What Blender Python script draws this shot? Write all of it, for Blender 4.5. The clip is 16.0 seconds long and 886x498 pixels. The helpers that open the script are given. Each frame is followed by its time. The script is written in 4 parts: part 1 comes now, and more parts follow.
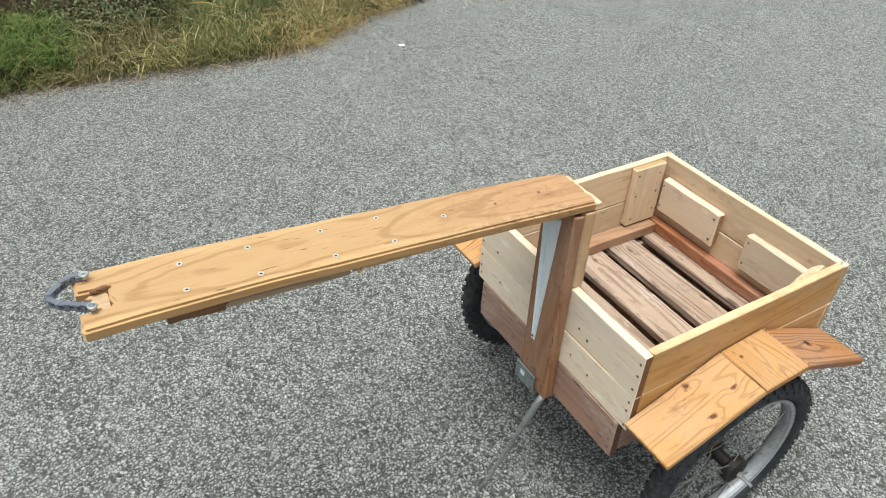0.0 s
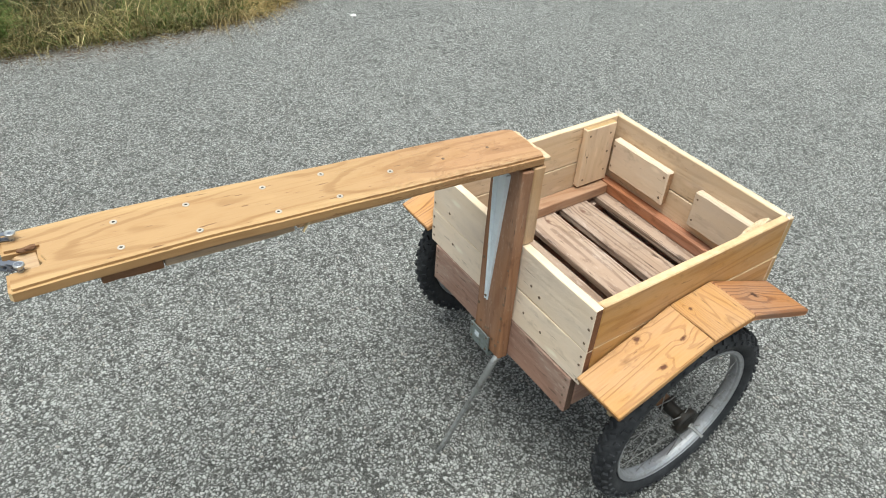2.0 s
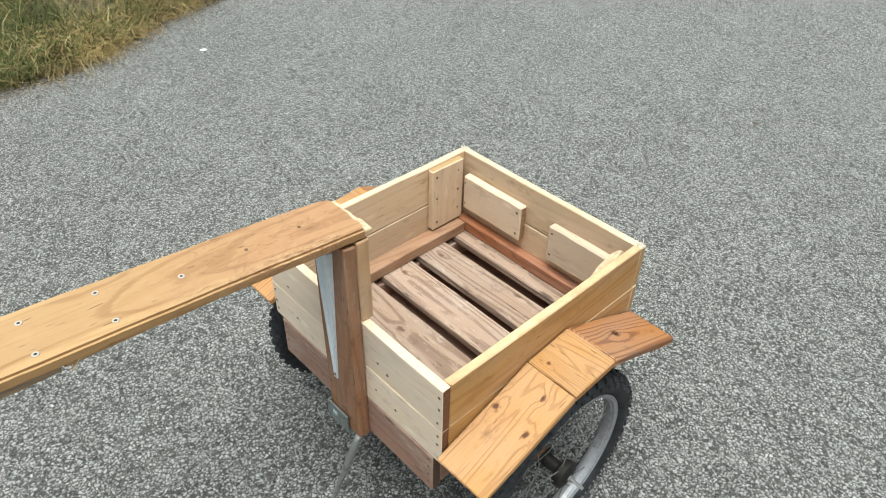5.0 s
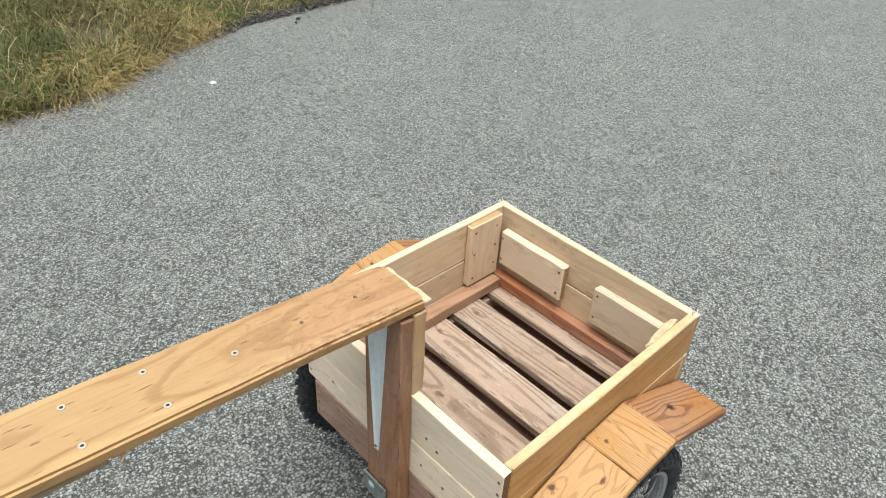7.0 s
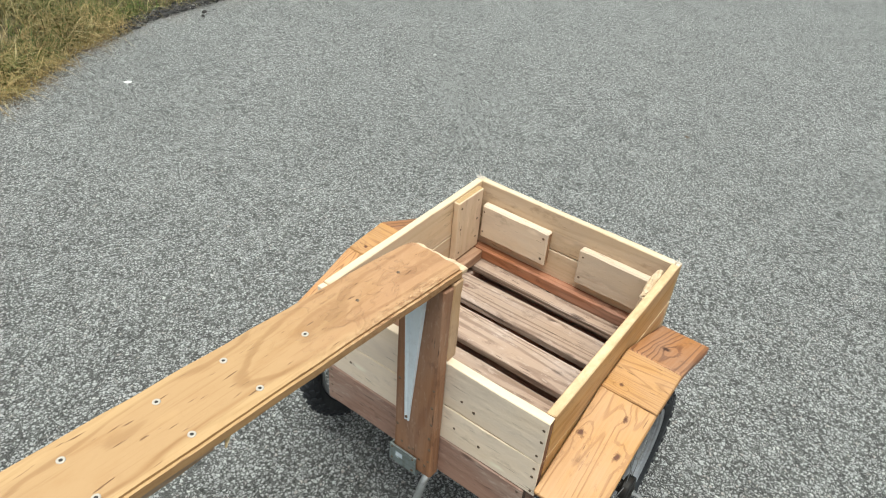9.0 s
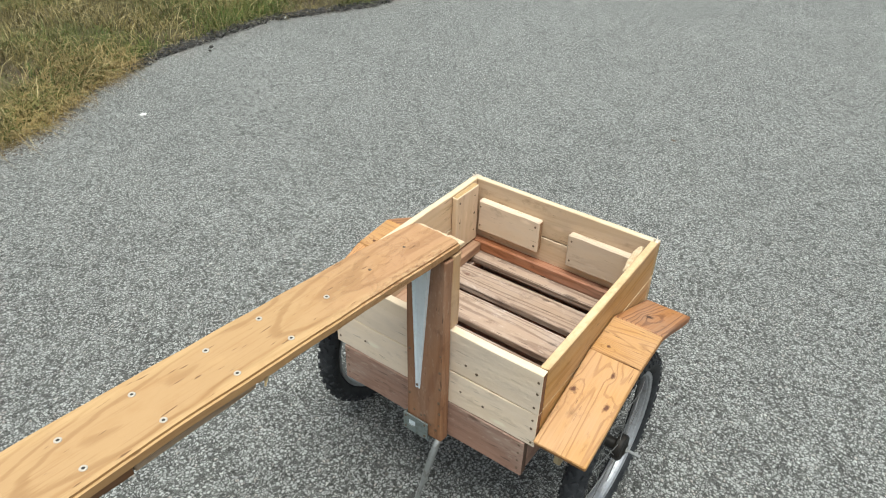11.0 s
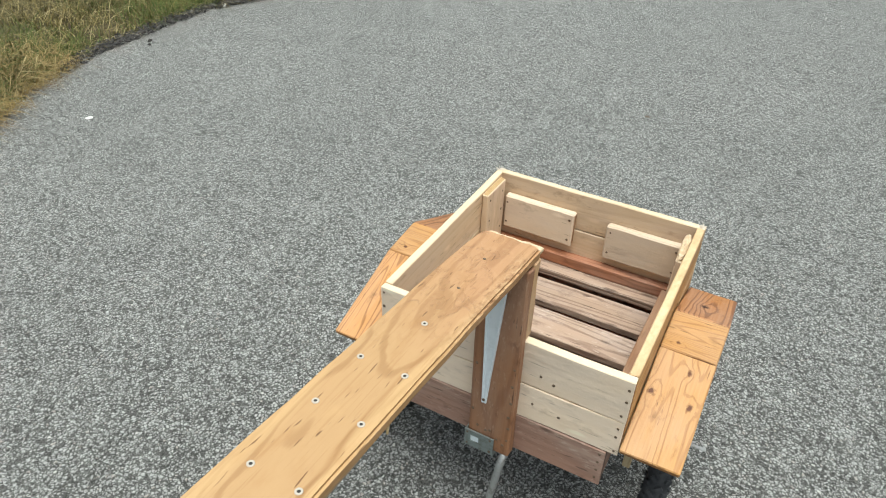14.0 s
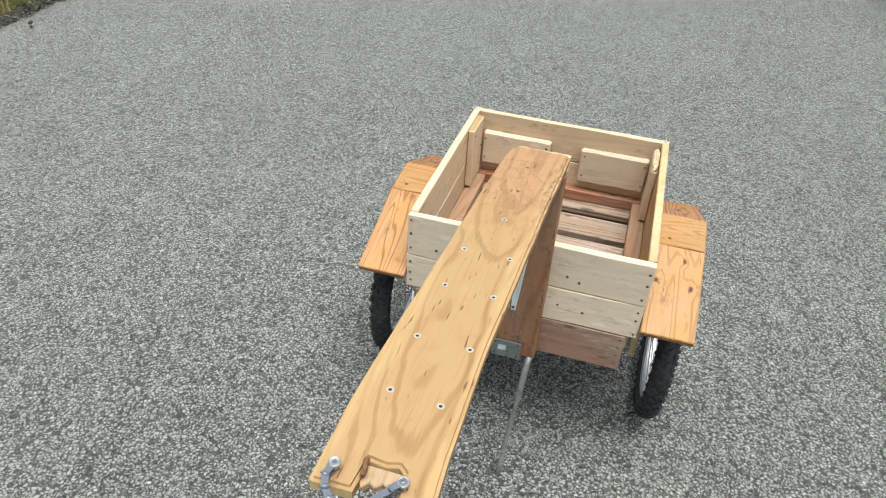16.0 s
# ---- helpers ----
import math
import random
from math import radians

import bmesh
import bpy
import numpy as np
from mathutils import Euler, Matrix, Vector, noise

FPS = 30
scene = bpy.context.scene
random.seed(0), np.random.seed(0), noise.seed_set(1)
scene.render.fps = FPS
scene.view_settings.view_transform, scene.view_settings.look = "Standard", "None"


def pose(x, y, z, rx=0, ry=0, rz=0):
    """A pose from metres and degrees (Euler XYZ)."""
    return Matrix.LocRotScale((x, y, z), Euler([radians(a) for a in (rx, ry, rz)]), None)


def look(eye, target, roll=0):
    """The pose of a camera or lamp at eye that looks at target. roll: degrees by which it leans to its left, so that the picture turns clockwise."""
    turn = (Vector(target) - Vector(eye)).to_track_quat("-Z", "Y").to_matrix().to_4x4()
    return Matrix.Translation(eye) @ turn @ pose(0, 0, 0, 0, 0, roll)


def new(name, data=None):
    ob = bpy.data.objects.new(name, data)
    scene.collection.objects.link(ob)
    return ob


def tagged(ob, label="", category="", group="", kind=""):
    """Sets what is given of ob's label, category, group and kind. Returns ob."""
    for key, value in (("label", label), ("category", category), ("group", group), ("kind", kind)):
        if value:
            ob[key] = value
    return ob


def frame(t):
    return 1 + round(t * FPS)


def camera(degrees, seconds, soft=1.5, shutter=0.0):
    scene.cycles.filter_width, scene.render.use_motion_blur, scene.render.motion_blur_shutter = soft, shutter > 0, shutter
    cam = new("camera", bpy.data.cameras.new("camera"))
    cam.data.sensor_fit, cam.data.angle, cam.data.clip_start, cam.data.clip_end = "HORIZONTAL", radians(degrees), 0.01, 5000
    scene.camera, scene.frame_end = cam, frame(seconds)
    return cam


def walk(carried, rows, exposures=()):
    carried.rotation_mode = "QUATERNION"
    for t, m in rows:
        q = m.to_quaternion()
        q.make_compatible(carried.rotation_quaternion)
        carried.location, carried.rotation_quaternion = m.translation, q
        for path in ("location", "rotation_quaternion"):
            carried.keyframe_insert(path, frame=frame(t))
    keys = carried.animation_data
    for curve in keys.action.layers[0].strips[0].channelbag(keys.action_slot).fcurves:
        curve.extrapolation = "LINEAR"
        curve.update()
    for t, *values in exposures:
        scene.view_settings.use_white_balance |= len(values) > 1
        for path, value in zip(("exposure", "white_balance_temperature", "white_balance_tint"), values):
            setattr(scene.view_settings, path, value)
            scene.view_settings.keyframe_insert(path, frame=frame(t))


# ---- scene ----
cam = camera(64.3, 16.0, soft=1.05)
PATH = [
    (0, (0.883, -0.84, 1.6), (-0.474, -0.019, 0.382), 2.2),
    (0.5, (0.89, -0.86, 1.61), (-0.501, -0.051, 0.421), 2.2),
    (1, (0.897, -0.866, 1.603), (-0.487, -0.038, 0.42), 3.6),
    (1.5, (0.899, -0.851, 1.573), (-0.412, 0.015, 0.334), 3.8),
    (2, (0.907, -0.824, 1.555), (-0.363, 0.072, 0.297), 3.4),
    (2.5, (0.916, -0.767, 1.549), (-0.307, 0.146, 0.255), 1.8),
    (3, (0.92, -0.709, 1.553), (-0.284, 0.241, 0.269), 1.7),
    (3.5, (0.925, -0.625, 1.566), (-0.273, 0.349, 0.295), 1.0),
    (3.7, (0.931, -0.595, 1.571), (-0.286, 0.364, 0.307), 0.1),
    (5.8, (0.771, -0.571, 1.599), (-0.297, 0.612, 0.392), 3.0),
    (6, (0.751, -0.594, 1.601), (-0.315, 0.61, 0.413), 3.6),
    (6.5, (0.717, -0.639, 1.6), (-0.349, 0.587, 0.433), 4.6),
    (7, (0.692, -0.6, 1.601), (-0.444, 0.541, 0.414), 3.4),
    (7.5, (0.67, -0.563, 1.601), (-0.512, 0.496, 0.385), 1.9),
    (8, (0.635, -0.609, 1.602), (-0.531, 0.462, 0.38), 1.2),
    (8.5, (0.579, -0.703, 1.6), (-0.472, 0.5, 0.396), 2.6),
    (9, (0.569, -0.806, 1.608), (-0.337, 0.513, 0.408), 4.5),
    (9.2, (0.585, -0.832, 1.609), (-0.314, 0.516, 0.436), 3.6),
    (11.3, (0.699, -1.005, 1.636), (-0.248, 0.347, 0.506), 1.3),
    (11.5, (0.664, -1.043, 1.628), (-0.227, 0.344, 0.495), 2.5),
    (12, (0.584, -1.127, 1.616), (-0.166, 0.327, 0.465), 3.8),
    (12.5, (0.526, -1.154, 1.628), (-0.168, 0.349, 0.507), 4.8),
    (13, (0.49, -1.12, 1.623), (-0.23, 0.36, 0.487), 4.1),
    (13.5, (0.427, -1.042, 1.62), (-0.355, 0.405, 0.483), 2.8),
    (14, (0.394, -1.009, 1.612), (-0.366, 0.417, 0.434), 1.6),
    (14.5, (0.303, -1.099, 1.62), (-0.27, 0.429, 0.463), 3.4),
    (15, (0.217, -1.208, 1.614), (-0.209, 0.352, 0.436), 4.9),
    (15.5, (0.171, -1.297, 1.627), (-0.162, 0.307, 0.48), 4.5),
    (16, (0.15, -1.307, 1.567), (-0.264, 0.235, 0.361), 3.4),
]
walk(cam, [(t, look(eye, target, roll)) for t, eye, target, roll in PATH], exposures=[(0.0, 1.08, 6270, 4), (7.0, 1.05, 6270, 4), (16.0, 1.0, 6270, 4)])

# ---- world, sun, exposure ----
world = bpy.data.worlds.new("overcast_sky")
scene.world = world
world.use_nodes = True
wn, wl = world.node_tree.nodes, world.node_tree.links
sky = wn.new("ShaderNodeTexSky")
sky.sky_type, sky.sun_disc = "NISHITA", False
sky.sun_elevation, sky.sun_rotation = radians(79), radians(138)
sky.air_density, sky.dust_density = 1.0, 3.0
sat = wn.new("ShaderNodeHueSaturation")
sat.inputs["Saturation"].default_value = 0.22
wl.new(sky.outputs[0], sat.inputs["Color"])
wl.new(sat.outputs[0], wn["Background"].inputs["Color"])
wn["Background"].inputs["Strength"].default_value = 0.085
sun = new("sun", bpy.data.lights.new("sun", "SUN"))
sun.data.energy, sun.data.angle, sun.data.color = 2.25, radians(44), (1.0, 0.975, 0.93)
sun.matrix_world = look((0.75, -0.85, 6), (0, 0, 0))


# ---- materials ----
def graph(name):
    m = bpy.data.materials.new(name)
    m.use_nodes = True
    return m, m.node_tree.nodes, m.node_tree.links, m.node_tree.nodes["Principled BSDF"]


def math_node(nodes, links, op, a, b=None, c=None, clamp=False):
    n = nodes.new("ShaderNodeMath")
    n.operation, n.use_clamp = op, clamp
    for i, v in enumerate((a, b, c)):
        if v is None:
            continue
        if isinstance(v, (int, float)):
            n.inputs[i].default_value = v
        else:
            links.new(v, n.inputs[i])
    return n.outputs[0]


def ramp(nodes, links, value, lo, hi, out0=0.0, out1=1.0):
    n = nodes.new("ShaderNodeMapRange")
    n.interpolation_type = "SMOOTHSTEP"
    for i, v in enumerate((lo, hi, out0, out1)):
        n.inputs[i + 1].default_value = v
    links.new(value, n.inputs[0])
    return n.outputs[0]


def mix(nodes, links, fac, a, b, kind="MIX"):
    n = nodes.new("ShaderNodeMix")
    n.data_type, n.blend_type = "RGBA", kind
    for socket, v in ((n.inputs[0], fac), (n.inputs[6], a), (n.inputs[7], b)):
        if isinstance(v, (int, float)):
            socket.default_value = v
        elif isinstance(v, tuple):
            socket.default_value = (*v, 1.0)
        else:
            links.new(v, socket)
    return n.outputs[2]


def noise_tex(nodes, links, vector, scale, detail=3.0, rough=0.55, distort=0.0):
    n = nodes.new("ShaderNodeTexNoise")
    n.inputs["Scale"].default_value, n.inputs["Detail"].default_value = scale, detail
    n.inputs["Roughness"].default_value, n.inputs["Distortion"].default_value = rough, distort
    links.new(vector, n.inputs["Vector"])
    return n


def stretched(nodes, links, vector, scale):
    n = nodes.new("ShaderNodeVectorMath")
    n.operation = "MULTIPLY"
    n.inputs[1].default_value = scale
    links.new(vector, n.inputs[0])
    return n.outputs[0]


def wood(name, light, dark, rough=0.62, rings=34.0, contrast=0.6, weather=0.25, grey=(0.30, 0.25, 0.20), end=None, knots=(), knot_colour=(0.10, 0.035, 0.012), scattered=True, coat=0.0, lines=1.3, smudges=0.55, dashes=0.0, chips=None, thin=0.0, marks=0.0, ridges=0.12, worn=None):
    """Flat-sawn timber; the grain runs along the board's own x axis. knots: (x, y, radius) on the board."""
    m, n, l, p = graph(name)
    co = n.new("ShaderNodeTexCoord")
    info = n.new("ShaderNodeObjectInfo")
    shift = n.new("ShaderNodeVectorMath")
    shift.operation = "MULTIPLY_ADD"
    shift.inputs[1].default_value = (1, 1, 1)
    jump = n.new("ShaderNodeCombineXYZ")
    for i, k in enumerate((37.0, 11.0, 23.0)):
        l.new(math_node(n, l, "MULTIPLY", info.outputs["Random"], k), jump.inputs[i])
    l.new(co.outputs["Object"], shift.inputs[0])
    l.new(jump.outputs[0], shift.inputs[2])
    v = shift.outputs[0]
    broad = noise_tex(n, l, stretched(n, l, v, (0.75, 8.0, 8.0)), 1.0, 2.0, 0.45).outputs[0]
    warp = broad
    masks = []
    sep = n.new("ShaderNodeSeparateXYZ")
    l.new(co.outputs["Object"], sep.inputs[0])
    for kx, ky, kr in knots:
        dx = math_node(n, l, "MULTIPLY", math_node(n, l, "SUBTRACT", sep.outputs[0], kx), 0.75)
        dy = math_node(n, l, "SUBTRACT", sep.outputs[1], ky)
        d = math_node(n, l, "SQRT", math_node(n, l, "ADD", math_node(n, l, "MULTIPLY", dx, dx), math_node(n, l, "MULTIPLY", dy, dy)))
        d = math_node(n, l, "ADD", d, math_node(n, l, "MULTIPLY", math_node(n, l, "SUBTRACT", noise_tex(n, l, v, 110.0, 3.0, 0.6).outputs[0], 0.5), kr * 1.5))
        masks.append(ramp(n, l, d, kr * 0.25, kr * 0.95, 1.0, 0.0))
        warp = math_node(n, l, "ADD", warp, ramp(n, l, d, 0.0, kr * 3.2, 0.035, 0.0))
    if scattered:
        vor = n.new("ShaderNodeTexVoronoi")
        vor.inputs["Scale"].default_value = 1.0
        l.new(stretched(n, l, v, (4.5, 9.0, 9.0)), vor.inputs["Vector"])
        rare = n.new("ShaderNodeSeparateColor")
        l.new(vor.outputs["Color"], rare.inputs[0])
        some = math_node(n, l, "GREATER_THAN", rare.outputs[0], 0.86)
        masks.append(math_node(n, l, "MULTIPLY", some, ramp(n, l, vor.outputs["Distance"], 0.03, 0.085, 0.8, 0.0)))
        warp = math_node(n, l, "ADD", warp, math_node(n, l, "MULTIPLY", some, ramp(n, l, vor.outputs["Distance"], 0.0, 0.40, 0.05, 0.0)))
    fine = noise_tex(n, l, stretched(n, l, v, (6.0, 170.0, 170.0)), 1.0, 3.0, 0.6).outputs[0]
    pores = noise_tex(n, l, stretched(n, l, v, (22.0, 420.0, 420.0)), 1.0, 2.0, 0.6).outputs[0]
    ring = math_node(n, l, "SINE", math_node(n, l, "ADD", math_node(n, l, "MULTIPLY", warp, rings * 5.2), math_node(n, l, "MULTIPLY", fine, 1.2)))
    ring = ramp(n, l, ring, thin, 1.0)
    stain = noise_tex(n, l, stretched(n, l, v, (4.0, 11.0, 11.0)), 1.0, 4.0, 0.6).outputs[0]
    grain = math_node(n, l, "ADD", math_node(n, l, "MULTIPLY", ring, contrast), math_node(n, l, "MULTIPLY", math_node(n, l, "SUBTRACT", fine, 0.42), lines), clamp=True)
    col = mix(n, l, grain, light, dark)
    col = mix(n, l, ramp(n, l, pores, 0.58, 0.72, 0.0, 0.35 * min(1.0, lines)), col, tuple(c * 0.6 for c in dark))
    col = mix(n, l, math_node(n, l, "MULTIPLY", ramp(n, l, stain, 0.50, 0.78), weather), col, grey)
    smudge = noise_tex(n, l, stretched(n, l, v, (16.0, 28.0, 28.0)), 1.0, 5.0, 0.7).outputs[0]
    col = mix(n, l, ramp(n, l, smudge, 0.54, 0.76, 0.0, smudges), col, tuple(c * 0.55 for c in dark))
    if dashes:
        streak = noise_tex(n, l, stretched(n, l, v, (17.0, 150.0, 150.0)), 1.0, 2.0, 0.5).outputs[0]
        col = mix(n, l, ramp(n, l, streak, 0.67, 0.74, 0.0, dashes), col, tuple(c * 0.3 for c in dark))
    if chips:
        flecks = noise_tex(n, l, stretched(n, l, v, (40.0, 120.0, 120.0)), 1.0, 4.0, 0.65).outputs[0]
        flecks = math_node(n, l, "ADD", flecks, math_node(n, l, "MULTIPLY", math_node(n, l, "SUBTRACT", stain, 0.5), 0.35))
        col = mix(n, l, ramp(n, l, flecks, 0.57, 0.68, 0.0, 0.42), col, chips)
    if marks:
        # sparse short stains and pale scuffs
        spot = n.new("ShaderNodeTexVoronoi")
        spot.inputs["Scale"].default_value = 1.0
        l.new(stretched(n, l, v, (11.0, 34.0, 34.0)), spot.inputs["Vector"])
        pick = n.new("ShaderNodeSeparateColor")
        l.new(spot.outputs["Color"], pick.inputs[0])
        near = math_node(n, l, "ADD", spot.outputs["Distance"], math_node(n, l, "MULTIPLY", math_node(n, l, "SUBTRACT", smudge, 0.5), 0.5))
        col = mix(n, l, math_node(n, l, "MULTIPLY", math_node(n, l, "GREATER_THAN", pick.outputs[0], 0.84), ramp(n, l, near, 0.06, 0.26, marks, 0.0)), col, tuple(c * 0.4 for c in dark))
        col = mix(n, l, math_node(n, l, "MULTIPLY", math_node(n, l, "LESS_THAN", pick.outputs[0], 0.16), ramp(n, l, near, 0.05, 0.30, marks * 0.8, 0.0)), col, tuple(min(0.8, c * 1.25 + 0.04) for c in light))
    bright = n.new("ShaderNodeHueSaturation")
    l.new(col, bright.inputs["Color"])
    l.new(ramp(n, l, info.outputs["Random"], 0.0, 1.0, 0.88, 1.06), bright.inputs["Value"])
    l.new(ramp(n, l, stain, 0.25, 0.7, 1.08, 0.90), bright.inputs["Saturation"])
    col = bright.outputs[0]
    if worn:
        # raw, bleached upper edge of an upright board
        face = n.new("ShaderNodeSeparateXYZ")
        l.new(n.new("ShaderNodeNewGeometry").outputs["Normal"], face.inputs[0])
        bare = math_node(n, l, "MULTIPLY", ramp(n, l, face.outputs[2], 0.45, 0.8), ramp(n, l, smudge, 0.3, 0.62, 1.0, 0.45))
        col = mix(n, l, bare, col, worn)
    for mask in masks:
        col = mix(n, l, mask, col, knot_colour)
    if end:
        ns = n.new("ShaderNodeSeparateXYZ")
        l.new(co.outputs["Normal"], ns.inputs[0])
        at_end = math_node(n, l, "GREATER_THAN", math_node(n, l, "ABSOLUTE", ns.outputs[0]), 0.75)
        speck = noise_tex(n, l, stretched(n, l, v, (300.0, 260.0, 90.0)), 1.0, 3.0).outputs[0]
        col = mix(n, l, at_end, col, mix(n, l, ramp(n, l, speck, 0.35, 0.65), end, tuple(c * 0.78 for c in end)))
    l.new(col, p.inputs["Base Color"])
    l.new(ramp(n, l, fine, 0.3, 0.7, rough - 0.08, rough + 0.1), p.inputs["Roughness"])
    p.inputs["Specular IOR Level"].default_value = 0.3
    p.inputs["Coat Weight"].default_value, p.inputs["Coat Roughness"].default_value = coat, 0.35
    height = math_node(n, l, "ADD", math_node(n, l, "MULTIPLY", ring, -ridges), math_node(n, l, "ADD", math_node(n, l, "MULTIPLY", fine, 0.2), math_node(n, l, "MULTIPLY", smudge, 1.5)))
    bump = n.new("ShaderNodeBump")
    bump.inputs["Strength"].default_value, bump.inputs["Distance"].default_value = 0.6, 0.0022
    l.new(height, bump.inputs["Height"])
    l.new(bump.outputs[0], p.inputs["Normal"])
    return m


def metal(name, colour, rough=0.4, worn=(0.25, 0.2, 0.16), amount=0.4, metallic=1.0):
    m, n, l, p = graph(name)
    co = n.new("ShaderNodeTexCoord").outputs["Object"]
    a = noise_tex(n, l, co, 70.0, 4.0, 0.65).outputs[0]
    b = noise_tex(n, l, co, 420.0, 2.0).outputs[0]
    l.new(mix(n, l, math_node(n, l, "MULTIPLY", ramp(n, l, a, 0.45, 0.75), amount), colour, worn), p.inputs["Base Color"])
    l.new(ramp(n, l, a, 0.3, 0.7, rough, rough + 0.25), p.inputs["Roughness"])
    p.inputs["Metallic"].default_value = metallic
    bump = n.new("ShaderNodeBump")
    bump.inputs["Strength"].default_value, bump.inputs["Distance"].default_value = 0.25, 0.0006
    l.new(b, bump.inputs["Height"])
    l.new(bump.outputs[0], p.inputs["Normal"])
    return m


def blades(name, a, b, c, rough=0.7, through=0.0):
    """Leaves and stalks: colour varies from piece to piece and along each."""
    m, n, l, p = graph(name)
    geo = n.new("ShaderNodeNewGeometry")
    r = geo.outputs["Random Per Island"]
    col = mix(n, l, ramp(n, l, r, 0.0, 0.75), a, b)
    col = mix(n, l, ramp(n, l, math_node(n, l, "FRACT", math_node(n, l, "MULTIPLY", r, 17.3)), 0.7, 1.0), col, c)
    spots = noise_tex(n, l, geo.outputs["Position"], 2.3, 3.0).outputs[0]
    hs = n.new("ShaderNodeHueSaturation")
    l.new(col, hs.inputs["Color"])
    l.new(ramp(n, l, spots, 0.3, 0.7, 0.7, 1.25), hs.inputs["Value"])
    l.new(hs.outputs[0], p.inputs["Base Color"])
    p.inputs["Roughness"].default_value = rough
    p.inputs["Specular IOR Level"].default_value = 0.25
    return m


def asphalt():
    m, n, l, p = graph("chip_seal_asphalt")
    co = n.new("ShaderNodeTexCoord").outputs["Object"]
    wob = noise_tex(n, l, co, 120.0, 2.0)
    vec = n.new("ShaderNodeVectorMath")
    vec.operation = "MULTIPLY_ADD"
    vec.inputs[1].default_value = (0.014, 0.014, 0.0)
    l.new(wob.outputs["Color"], vec.inputs[0])
    l.new(co, vec.inputs[2])
    low = noise_tex(n, l, co, 0.9, 4.0, 0.6).outputs[0]
    mid = noise_tex(n, l, co, 7.0, 4.0, 0.65).outputs[0]
    grit = noise_tex(n, l, co, 330.0, 3.0, 0.65).outputs[0]

    def stones(scale, gap):
        v = n.new("ShaderNodeTexVoronoi")
        edge = n.new("ShaderNodeTexVoronoi")
        edge.feature = "DISTANCE_TO_EDGE"
        for node in (v, edge):
            node.inputs["Scale"].default_value = scale
            l.new(vec.outputs[0], node.inputs["Vector"])
        rnd = n.new("ShaderNodeSeparateColor")
        l.new(v.outputs["Color"], rnd.inputs[0])
        near = math_node(n, l, "SUBTRACT", edge.outputs["Distance"], math_node(n, l, "MULTIPLY", rnd.outputs[2], gap))
        return rnd, ramp(n, l, near, 0.005, 0.17, 0.0, 1.0)

    big, big_body = stones(106.0, 0.11)
    small, small_body = stones(210.0, 0.10)
    tone = ramp(n, l, big.outputs[0], 0.0, 1.0, 0.12, 0.365)
    tone = math_node(n, l, "MULTIPLY", tone, ramp(n, l, grit, 0.25, 0.75, 0.88, 1.12))
    grey = n.new("ShaderNodeCombineColor")
    for i, k in enumerate((0.99, 1.0, 0.965)):
        l.new(math_node(n, l, "MULTIPLY", tone, k), grey.inputs[i])
    col = mix(n, l, ramp(n, l, big.outputs[1], 0.5, 1.0, 0.0, 0.12), grey.outputs[0], mix(n, l, big.outputs[2], (0.19, 0.20, 0.24), (0.25, 0.205, 0.17)))
    col = mix(n, l, math_node(n, l, "GREATER_THAN", big.outputs[1], 0.991), col, (0.50, 0.50, 0.46))
    col = mix(n, l, math_node(n, l, "MULTIPLY", math_node(n, l, "LESS_THAN", big.outputs[1], 0.04), 0.7), col, (0.26, 0.20, 0.16))
    tar = mix(n, l, math_node(n, l, "MULTIPLY", small_body, 0.7), (0.0178, 0.018, 0.0155), mix(n, l, small.outputs[0], (0.030, 0.0308, 0.027), (0.13, 0.134, 0.12)))
    # some chips are lost and leave a tarry pit
    kept = ramp(n, l, math_node(n, l, "ADD", big.outputs[2], math_node(n, l, "MULTIPLY", math_node(n, l, "SUBTRACT", mid, 0.5), 0.2)), 0.03, 0.14)
    body = math_node(n, l, "MULTIPLY", big_body, kept)
    clots = noise_tex(n, l, co, 76.0, 3.0, 0.6).outputs[0]
    col = mix(n, l, body, tar, col)
    col = mix(n, l, ramp(n, l, mid, 0.42, 0.75, 0.0, 0.22), col, (0.18, 0.182, 0.165))
    col = mix(n, l, ramp(n, l, clots, 0.40, 0.60, 0.22, 0.0), col, (0.035, 0.0355, 0.033))
    hs = n.new("ShaderNodeHueSaturation")
    l.new(col, hs.inputs["Color"])
    l.new(ramp(n, l, low, 0.3, 0.7, 0.93, 1.15), hs.inputs["Value"])
    # brown soil washed over the road along the verge
    dust = n.new("ShaderNodeAttribute")
    dust.attribute_name = "dust"
    wash = math_node(n, l, "ADD", dust.outputs["Fac"], math_node(n, l, "MULTIPLY", math_node(n, l, "SUBTRACT", noise_tex(n, l, co, 5.0, 5.0, 0.7).outputs[0], 0.5), 1.3))
    soil = math_node(n, l, "MULTIPLY", ramp(n, l, wash, 0.45, 0.95, 0.0, 0.7), ramp(n, l, mid, 0.3, 0.6, 1.0, 0.6))
    col = mix(n, l, soil, hs.outputs[0], (0.135, 0.105, 0.085))
    l.new(col, p.inputs["Base Color"])
    p.inputs["Roughness"].default_value = 0.5
    l.new(ramp(n, l, body, 0.0, 1.0, 0.2, 0.9), p.inputs["Specular IOR Level"])
    l.new(ramp(n, l, body, 0.0, 1.0, 0.22, 0.86), p.inputs["Sheen Weight"])
    p.inputs["Sheen Roughness"].default_value = 0.5
    p.inputs["Sheen Tint"].default_value = (0.98, 0.995, 0.93, 1.0)
